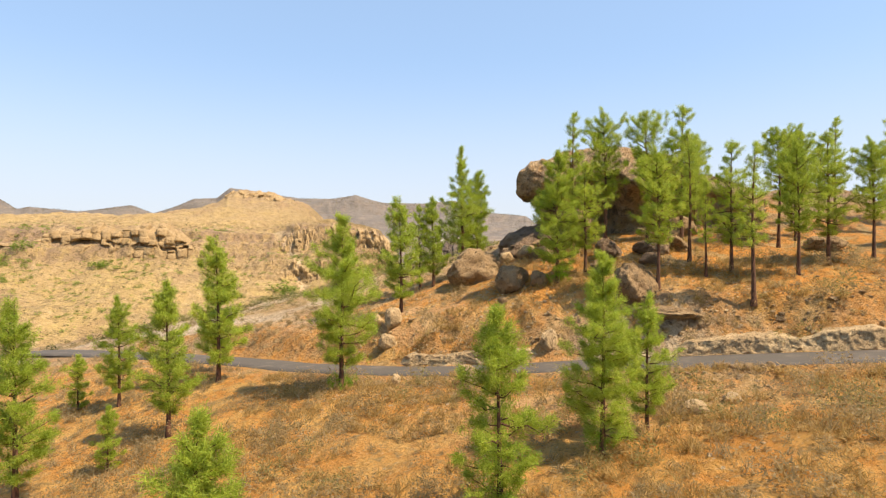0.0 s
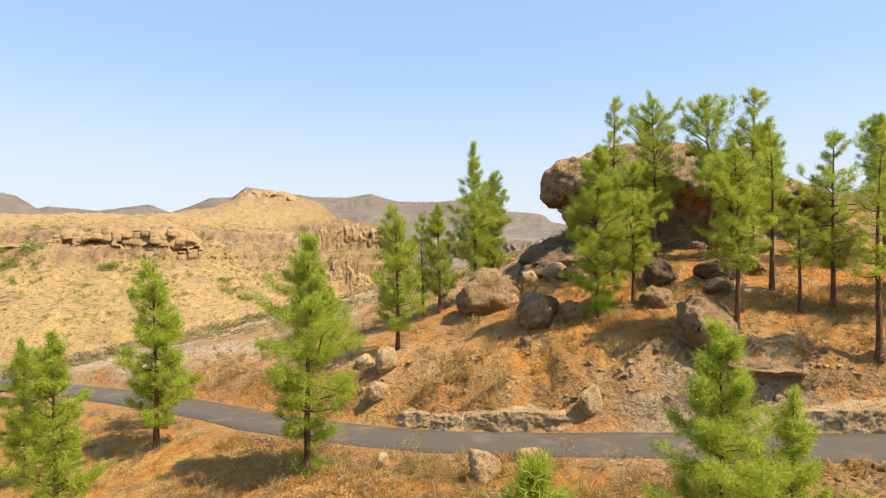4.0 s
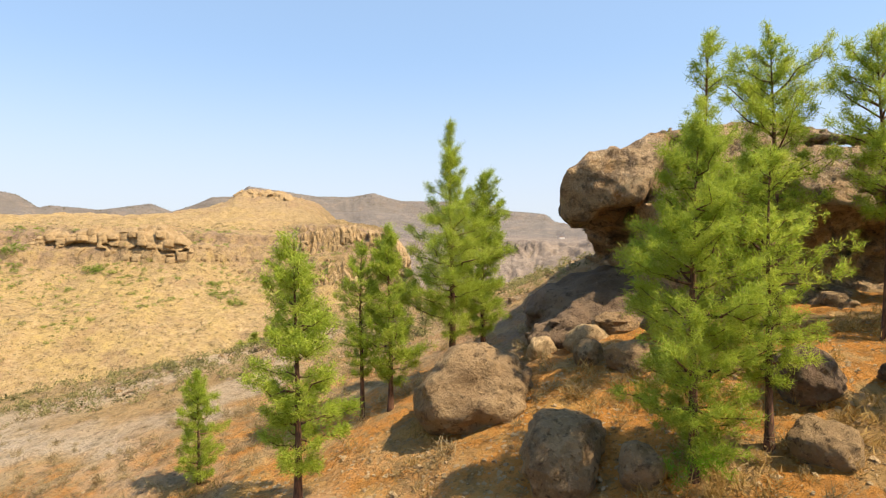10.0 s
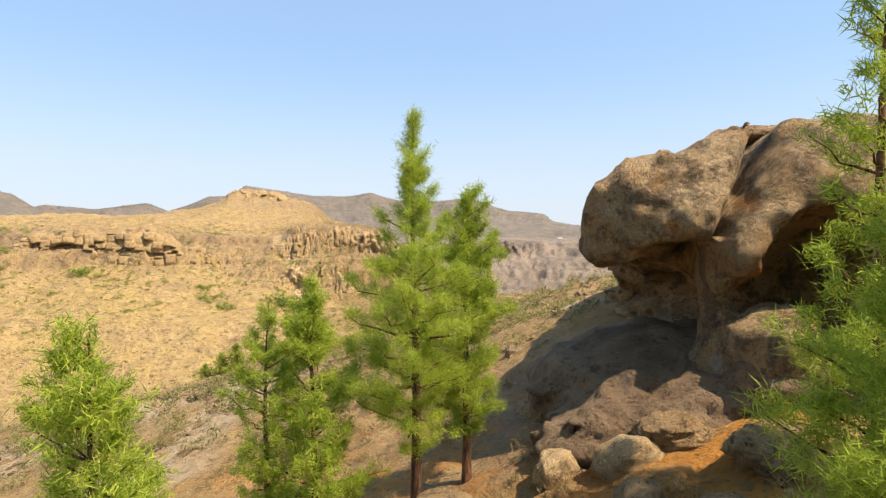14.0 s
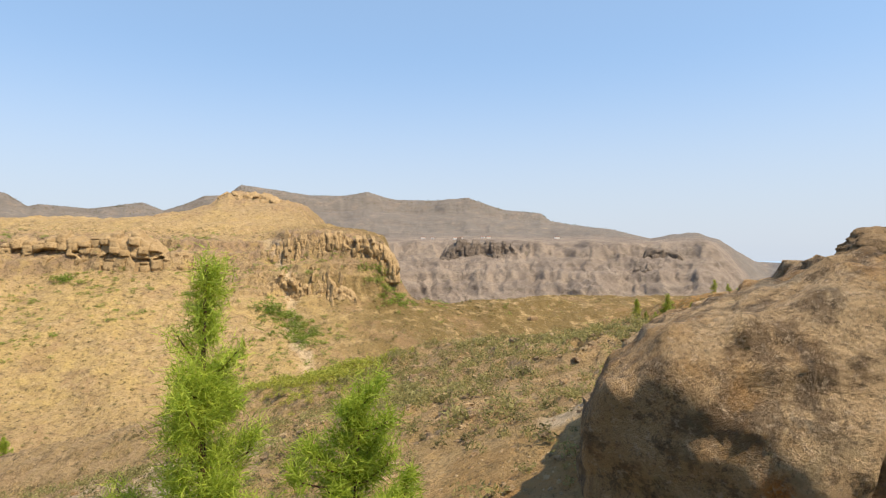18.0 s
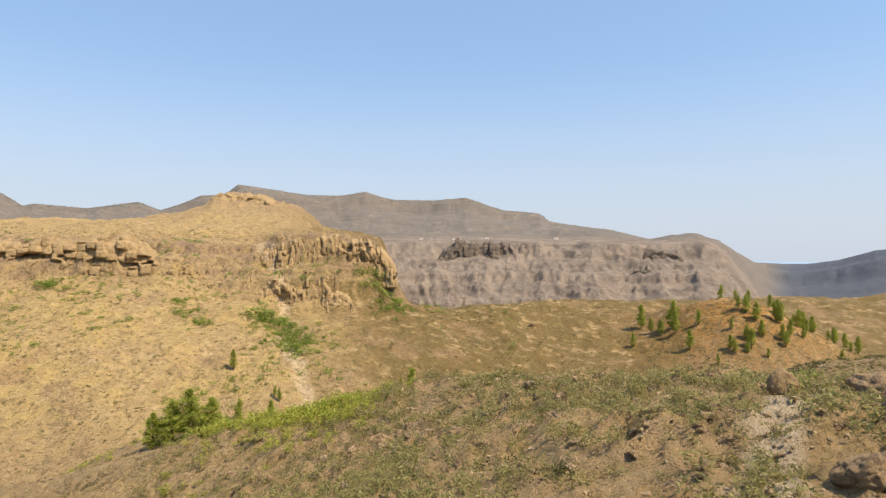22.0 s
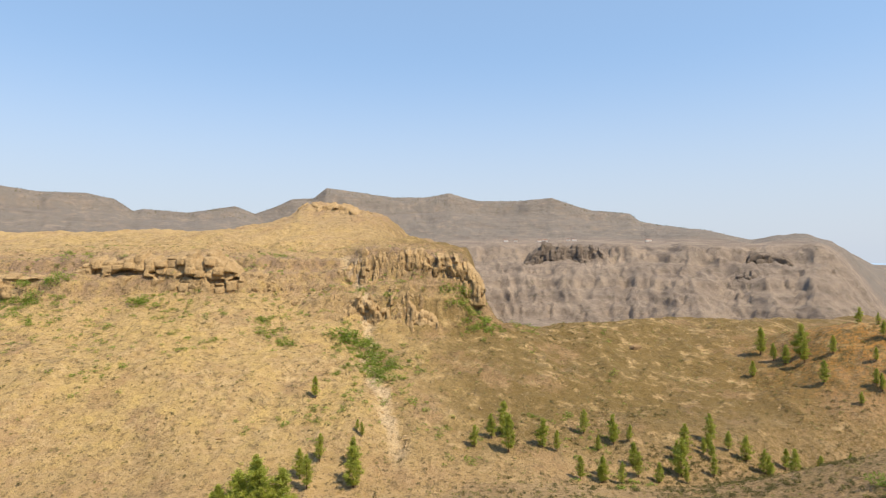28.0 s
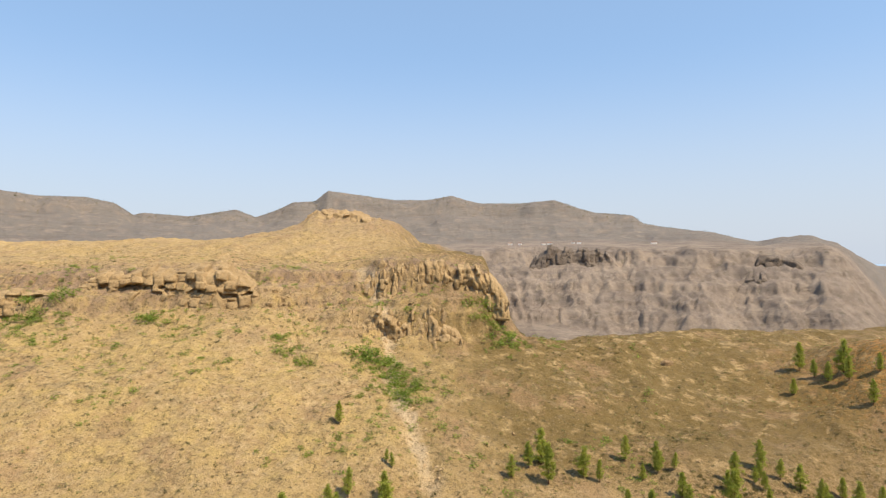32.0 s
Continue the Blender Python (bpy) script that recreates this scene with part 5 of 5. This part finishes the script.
# the near slopes
p = spread(6500, -60, 66, 10, 82, lambda x, y: clear(x, y) * (0.15 + 0.85 * patchy(x, y, 7, 101)) * (1 - 0.6 * step(50, 56, y) * step(4, 12, x)))
scatter("dry_scrub", dry, p, rng.uniform(0.35, 1.15, len(p[0])), DRY_SHRUB, "dry straw-coloured scrub tufts on the slope", "scrub", rng)
p = spread(1500, -60, 66, 10, 60, lambda x, y: clear(x, y) * patchy(x, y, 6, 103) * (1 - 0.85 * step(50, 54, y)))
scatter("grey_scrub", [leafy_base(rng, 120, 0.06) for _ in range(4)], p, rng.uniform(0.6, 1.7, len(p[0])), GREY_SHRUB, "grey-green bushy scrub on the lower slope", "scrub", rng)
p = spread(12000, -45, 62, 12, 84, lambda x, y: clear(x, y) * (0.2 + 0.8 * patchy(x, y, 5, 105)))
scatter("loose_stone", stones, p, 0.07 + 0.35 * rng.uniform(0, 1, len(p[0])) ** 4, PALE_ROCK, "loose pale stones on the slope", "stones", rng, (1, 1, 0.7), 0.12)
p = spread(2600, 8, 40, 30, 50, lambda x, y: clear(x, y) * np.exp(-(((along(x, y, ROAD)[0] - 4.5) / 3.5) ** 2)))
scatter("road_rubble", stones, p, 0.15 + 0.6 * rng.uniform(0, 1, len(p[0])) ** 3, GREY_ROCK, "broken grey rubble along the road cutting", "stones", rng, (1, 1, 0.7), 0.12)
p = spread(9500, -8, 26, 36, 64, lambda x, y: clear(x, y) * (0.35 + 0.65 * patchy(x, y, 3, 135)))
scatter("loose_pebble", stones, p, 0.11 + 0.33 * rng.uniform(0, 1, len(p[0])) ** 3, PALE_ROCK, "small pale stones strewn over the litter", "stones", rng, (1, 1, 0.75), 0.1)
p = spread(5200, -14, 30, 20, 64, lambda x, y: clear(x, y) * patchy(x, y, 2.5, 137))
scatter("dry_grass", [tuft_base(rng, 34, 0.22, 0.03, 0.9) for _ in range(4)], p, rng.uniform(0.4, 1.0, len(p[0])), GOLD_GRASS, "dry golden grass tufts among the stones", "grass", rng)
# the spur beyond the great rock
p = spread(8500, -45, 62, 84, 205, lambda x, y: 0.2 + 0.8 * patchy(x, y, 9, 111))
scatter("spur_scrub", [leafy_base(rng, 46, 0.125) for _ in range(5)], p, rng.uniform(0.4, 1.35, len(p[0])), GREY_SHRUB, "grey-green low scrub on the stony spur", "scrub", rng)
p = spread(6000, -60, 70, 84, 215, lambda x, y: 0.2 + 0.8 * patchy(x, y, 8, 113))
scatter("spur_dry_scrub", coarse, p, rng.uniform(0.4, 1.2, len(p[0])), DRY_SHRUB, "dry straw-coloured scrub on the stony spur", "scrub", rng)
p = spread(15000, -35, 64, 84, 190, lambda x, y: 0.25 + 0.75 * patchy(x, y, 6, 115))
scatter("spur_stone", stones, p, 0.25 + 1.7 * rng.uniform(0, 1, len(p[0])) ** 4, BIG_ROCK, "scattered brown stones on the spur", "stones", rng, (1, 1, 0.75), 0.15)
p = spread(7000, -10, 50, 84, 140, lambda x, y: 0.2 + 0.8 * patchy(x, y, 4, 117))
scatter("spur_rubble", stones, p, 0.12 + 0.5 * rng.uniform(0, 1, len(p[0])) ** 3, PALE_ROCK, "small pale rubble strewn over the spur", "stones", rng, (1, 1, 0.75), 0.1)
# the hillside over the valley
p = spread(10000, -420, 330, 240, 680, lambda x, y: (0.3 + 0.7 * patchy(x, y, 30, 121)) * (1 - 0.75 * step(-60, 50, x)))
scatter("hillside_scrub", coarse, p, rng.uniform(0.9, 2.6, len(p[0])), DRY_SHRUB, "dry yellow scrub over the far hillside", "scrub", rng, (1, 1, 0.8))
p = spread(12000, -420, 330, 240, 640, lambda x, y: (0.12 + 0.88 * patchy(x, y, 26, 123)) * (0.45 + 0.55 * step(-150, 100, x)))
scatter("hillside_bush", [leafy_base(rng, 16, 0.26) for _ in range(5)], p, rng.uniform(0.8, 2.3, len(p[0])), GREY_SHRUB, "olive low bushes over the far hillside", "scrub", rng, (1, 1, 0.8))
p = spread(7000, -420, 330, 260, 660, lambda x, y: (0.15 + 0.85 * patchy(x, y, 24, 125)) * (0.4 + 0.6 * step(100, 210, far_slope(x, y)[1])))
scatter("hillside_stone", stones, p, 0.6 + 3.4 * rng.uniform(0, 1, len(p[0])) ** 4, CLIFF_ROCK, "brown rocks strewn over the far hillside", "stones", rng, (1, 1, 0.75), 0.15)
p = spread(1100, -30, 40, 18, 60, lambda x, y: clear(x, y) * patchy(x, y, 5, 131) * (1 - 0.8 * step(47, 54, y)))
scatter("rounded_scrub", [leafy_base(rng, 170, 0.055) for _ in range(5)], p, rng.uniform(0.9, 1.9, len(p[0])), DRY_SHRUB, "rounded straw-grey bushes on the lower slope", "scrub", rng)
bed = [(-150, 585), (-112, 520), (-98, 470), (-77, 425), (-60, 385)]
t_ = rng.uniform(0, 4, 420)
p = (np.interp(t_, range(5), [q[0] for q in bed]) + rng.normal(0, 4, 420), np.interp(t_, range(5), [q[1] for q in bed]) + rng.normal(0, 4, 420))
scatter("gully_stone", stones, p, 0.5 + 2.6 * rng.uniform(0, 1, 420) ** 3, PALE_ROCK, "pale washed rocks along the bed of the gully", "stones", rng, (1, 1, 0.75), 0.1)
# blocks and columns along the rock bands
for cliff, count, lo, hi, shape, sink in (([(-142, 552), (-112, 560), (-85, 566), (-45, 575)], 110, 5.0, 11.0, (0.75, 0.75, 2.0), 0.35), ([(-140, 516), (-112, 520), (-74, 530)], 70, 4.0, 8.0, (0.75, 0.75, 1.9), 0.35), ([(-205, 517), (-185, 521), (-160, 526), (-150, 540)], 50, 2.5, 7.0, (1.2, 1.0, 1.1), 0.25), ([(-262, 772), (-240, 768), (-214, 766), (-170, 786)], 60, 3.0, 9.0, (1.1, 1.0, 1.0), 0.3)):
    s_ = rng.uniform(0, len(cliff) - 1, count)
    p = (np.interp(s_, range(len(cliff)), [q[0] for q in cliff]) + rng.normal(0, 3, count), np.interp(s_, range(len(cliff)), [q[1] for q in cliff]) + rng.normal(0, 4.5, count))
    scatter("cliff_block", [stone_base(200 + k) for k in range(6)], p, rng.uniform(lo, hi, count), CLIFF_ROCK, "broken tan rock columns along the cliff band", "rocks", rng, shape, sink)


# ---------------------------------------------------------------- pines and bushes of the valley and the far slopes
FAR = [pine(21, 14.0, CONE, 0.8, 5, 0.5, 16, (0.8, 0.13), 0.5, 5, leaf=FAR_GREEN), pine(22, 14.0, COLUMN, 0.9, 5, 0.5, 16, (0.8, 0.13), 0.5, 5, leaf=FAR_GREEN, sway=2), pine(23, 10.0, BROAD, 0.75, 5, 0.5, 16, (0.75, 0.13), 0.45, 5, leaf=FAR_GREEN, sway=2)]
for src in FAR:
    tagged(src, "distant green pine on the dry hillside", "pine tree", "pines across the valley")
FAR_PINES = [
    (-113, 416, 14), (-83, 393, 7), (-12, 420, 20), (-9, 404, 22), (-18, 414, 15), (8, 415, 17), (15, 412, 12), (30, 434, 15), (45, 433, 16), (25, 394, 13),
    (53, 403, 14), (74, 409, 21), (80, 427, 18), (96, 440, 18), (111, 431, 15), (36, 399, 11), (44, 395, 12), (62, 400, 11), (90, 412, 12), (-80, 391, 8),
    (-79, 373, 16), (-100, 360, 16), (-95, 372, 15), (-76, 362, 21), (-94, 353, 17), (-63, 241, 19), (-68, 240, 16), (-73, 239, 13), (-59, 243, 15), (-115, 349, 17),
    (165, 563, 23), (172, 538, 16), (182, 540, 25), (180, 529, 18), (178, 498, 17), (188, 476, 8), (194, 522, 14), (222, 519, 12), (229, 507, 16), (246, 506, 18),
    (203, 484, 12), (211, 483, 9), (223, 479, 8), (240, 488, 13), (150, 535, 12), (210, 504, 10), (252, 520, 14), (262, 512, 15), (235, 530, 13), (271, 522, 16),
    (283, 530, 15), (290, 516, 14), (168, 548, 14), (216, 492, 10), (258, 498, 12), (300, 530, 14), (120, 425, 12), (132, 436, 13), (104, 436, 12), (-26, 404, 12),
]
strewn = random.Random(31)
FAR_PINES += [(strewn.uniform(200, 330), strewn.uniform(478, 560), strewn.uniform(8, 17)) for _ in range(28)]
FAR_PINES += [(strewn.uniform(30, 150), strewn.uniform(388, 440), strewn.uniform(8, 15)) for _ in range(16)]
for n, (px, py, h) in enumerate(FAR_PINES):
    src, h0 = FAR[n % 3], (14.0, 14.0, 10.0)[n % 3]
    broad = 1.4 if py < 250 else 1.0
    copy_thing(src, pose(px, py, height(px, py), 0, 0, n * 67) @ Matrix.Diagonal((broad * 0.9 * h / h0, broad * h / h0, 0.85 * h / h0, 1)))
for src in FAR:
    for o in (*src.children, src):
        bpy.data.objects.remove(o)

BUSHES = []
for n in range(4):
    v, f = leafy_base(np.random.RandomState(60 + n), 190, 0.085)
    BUSHES.append(tagged(mesh_object("bush", v, f, BUSH_GREEN, None, False), "rounded green bush on the dry hillside", "bush", "bushes across the valley"))
GREEN_SPOTS = [
    (-50, 547, 7), (-44, 541, 7), (-40, 548, 8), (-34, 544, 7), (-30, 551, 7), (-38, 536, 6), (-27, 541, 5), (-47, 553, 7), (-116, 478, 8), (-106, 487, 8), (-92, 474, 7), (-86, 452, 6), (-98, 484, 7),
    (-328, 467, 9), (-336, 461, 8), (-320, 474, 8), (-307, 460, 5), (-318, 479, 7), (-340, 470, 8), (-312, 470, 5), (-266, 485, 7), (-260, 484, 6), (-250, 483, 5), (-272, 487, 5),
    (-232, 505, 5), (-197, 475, 4), (-169, 470, 5), (-149, 468, 6), (-174, 484, 5), (-189, 449, 4), (-121, 536, 6), (-100, 530, 5), (-157, 532, 4),
    (-121, 483, 10), (-113, 486, 9), (-108, 480, 8), (-100, 476, 8), (-95, 468, 7), (-88, 458, 6), (-104, 492, 7), (-79, 446, 6), (-82, 465, 6), (-93, 478, 6),
    (-60, 548, 9), (-52, 556, 9), (-46, 560, 9), (-40, 566, 8), (-36, 572, 7), (-44, 549, 7), (-56, 541, 6), (-30, 560, 6), (-18, 542, 4),
    (126, 314, 8), (133, 318, 9), (138, 322, 8), (120, 310, 7), (143, 312, 7), (130, 304, 7), (115, 318, 6), (148, 326, 8), (154, 318, 7),
]
for n, (px, py, size) in enumerate(GREEN_SPOTS):
    copy_thing(BUSHES[n % 4], pose(px, py, height(px, py) - 0.05 * size, 0, 0, n * 77) @ Matrix.Diagonal((1.6 * size, 1.4 * size, 0.9 * size, 1)))
for o in BUSHES:
    bpy.data.objects.remove(o)
p = spread(4500, -75, 5, 150, 262, lambda x, y: np.exp(-((along(x, y, [(-60, 245), (-36, 190), (-26, 176), (-10, 180)])[0] / 9) ** 2)) * patchy(x, y, 5, 147))
scatter("lime_scrub", [leafy_base(rng, 60, 0.12) for _ in range(5)], p, rng.uniform(0.8, 2.2, len(p[0])), LIME_SCRUB, "yellow-green broom scrub along the foot of the spur", "scrub", rng)
t_ = rng.uniform(0, 1, 420)
p = (-36 + 31 * t_ + rng.normal(0, 1.5, 420), 189 - 12 * t_ - rng.exponential(4.5, 420) + rng.normal(0, 1.2, 420))
scatter("green_broom", [leafy_base(rng, 70, 0.11) for _ in range(4)], p, 0.9 + 2.3 * rng.uniform(0, 1, 420) ** 2, LIME_SCRUB, "bright yellow-green broom bushes lined along the edge of the spur", "scrub", rng, (1, 1, 0.9))
p = spread(500, -130, -60, 230, 360, lambda x, y: patchy(x, y, 20, 141))
scatter("valley_scrub", blobby, p, rng.uniform(1.0, 2.6, len(p[0])), LIME_SCRUB, "yellow-green scrub on the valley floor", "scrub", rng, (1, 1, 0.6))
p = spread(6500, -420, 320, 250, 620, lambda x, y: (0.1 + 0.9 * patchy(x, y, 40, 143)) * (0.4 + 0.6 * step(-140, 60, x)))
green = [(-112, 482, 16), (-96, 466, 14), (-84, 450, 10), (-42, 546, 13), (-32, 548, 10), (-326, 468, 16), (-338, 462, 14), (-262, 485, 10), (-160, 470, 10), (-172, 482, 7), (-205, 478, 6), (-120, 470, 8)]
p2 = spread(20000, -380, 60, 380, 600, lambda x, y: np.clip(0.11 * step(0.0, 0.35, fbm2(x / 34, y / 34, 3, 151)) + 1.1 * sum(np.exp(-(((x - a) ** 2 + (y - b) ** 2) / s**2)) for a, b, s in green) * step(-0.2, 0.25, fbm2(x / 7, y / 7, 2, 152)), 0, 1))
scatter("green_scrub", [leafy_base(rng, 45, 0.15) for _ in range(5)], p2, rng.uniform(1.8, 5.0, len(p2[0])), BUSH_GREEN, "patches of green scrub on the far hillside", "scrub", rng, (1, 1, 0.65))
scatter("olive_bush", blobby, p, rng.uniform(0.9, 2.6, len(p[0])), OLIVE_SCRUB, "dark olive bushes dotted over the far hillside", "scrub", rng, (1, 1, 0.7))
p = spread(2400, -20, 210, 215, 430, lambda x, y: 0.2 + 0.8 * patchy(x, y, 12, 157))
scatter("slope_rock", stones, p, 0.5 + 2.6 * rng.uniform(0, 1, len(p[0])) ** 3, GREY_ROCK, "brown rocks strewn over the slope beyond the spur", "stones", rng, (1, 1, 0.75), 0.15)
p = spread(5600, -10, 210, 225, 430, lambda x, y: (0.25 + 0.75 * patchy(x, y, 14, 149)) * (0.35 + 0.65 * step(20, 90, x)))
scatter("slope_bush", blobby, p, rng.uniform(1.0, 2.8, len(p[0])), OLIVE_SCRUB, "dark olive bushes on the slope beyond the spur", "scrub", rng, (1, 1, 0.7))
p = spread(1500, -14, 46, 100, 200, lambda x, y: 0.1 + 0.9 * patchy(x, y, 7, 155))
scatter("spur_bush", [leafy_base(rng, 70, 0.11) for _ in range(4)], p, rng.uniform(1.1, 2.3, len(p[0])), GREY_SHRUB, "grey-green rounded bushes on the stony spur", "scrub", rng, (1, 1, 0.8))
p = spread(3000, -60, 70, 86, 200, lambda x, y: patchy(x, y, 9, 145))
scatter("olive_scrub", [leafy_base(rng, 40, 0.15) for _ in range(5)], p, rng.uniform(0.5, 1.5, len(p[0])), OLIVE_SCRUB, "olive bushes on the stony spur", "scrub", rng, (1, 1, 0.7))


ang = rng.uniform(-0.75, 0.30, 2400)
away = 3380 + rng.normal(0, 110, 2400)
p = (5 + away * np.sin(ang), 70 + away * np.cos(ang))
scatter("ridge_wood", [leafy_base(rng, 14, 0.27) for _ in range(4)], p, rng.uniform(3, 7, 2400), OLIVE_SCRUB, "thin line of trees along the far mountain ridge", "woods", rng)


def house(x, y, w, d, h, turn):
    """A small whitewashed house, far off."""
    base = new("house")
    base.matrix_world = pose(x, y, height(x, y) + 1.0, 0, 0, turn)
    for name, v, f, mat in (
        ("wall", [(sx * w / 2, sy * d / 2, z) for z in (-4, h) for sx, sy in ((-1, -1), (1, -1), (1, 1), (-1, 1))], [(0, 1, 5, 4), (1, 2, 6, 5), (2, 3, 7, 6), (3, 0, 4, 7)], WALL_WHITE),
        ("roof", [(-w * 0.54, -d * 0.56, h), (w * 0.54, -d * 0.56, h), (w * 0.54, d * 0.56, h), (-w * 0.54, d * 0.56, h), (-w * 0.5, 0, h * 1.35), (w * 0.5, 0, h * 1.35), (-w * 0.5, 0, h * 1.35), (w * 0.5, 0, h * 1.35)],
         [(0, 1, 5, 4), (2, 3, 4, 5), (3, 0, 6, 6), (1, 2, 7, 7)], ROOF_TILE),
    ):
        bm = bmesh.new()
        vs = [bm.verts.new(q) for q in v]
        for q in f:
            bm.faces.new([vs[k] for k in dict.fromkeys(q)])
        bmesh.ops.remove_doubles(bm, verts=bm.verts, dist=1e-4)
        bmesh.ops.recalc_face_normals(bm, faces=bm.faces)
        me = bpy.data.meshes.new(name)
        bm.to_mesh(me)
        bm.free()
        me.materials.append(mat)
        new(name, me).parent = base
    return tagged(base, "small whitewashed house far off on the plateau", "house", "houses on the plateau")


for hx, hy, w, d, h, turn in [(-85, 2420, 16, 10, 5, 8), (-48, 2400, 12, 9, 5, -5), (40, 2440, 14, 9, 5, 15), (62, 2430, 18, 10, 6, 0), (150, 2460, 13, 9, 5, -10), (172, 2450, 15, 9, 5, 5), (430, 2380, 20, 10, 5, 12)]:
    house(hx, hy, w, d, h, turn)
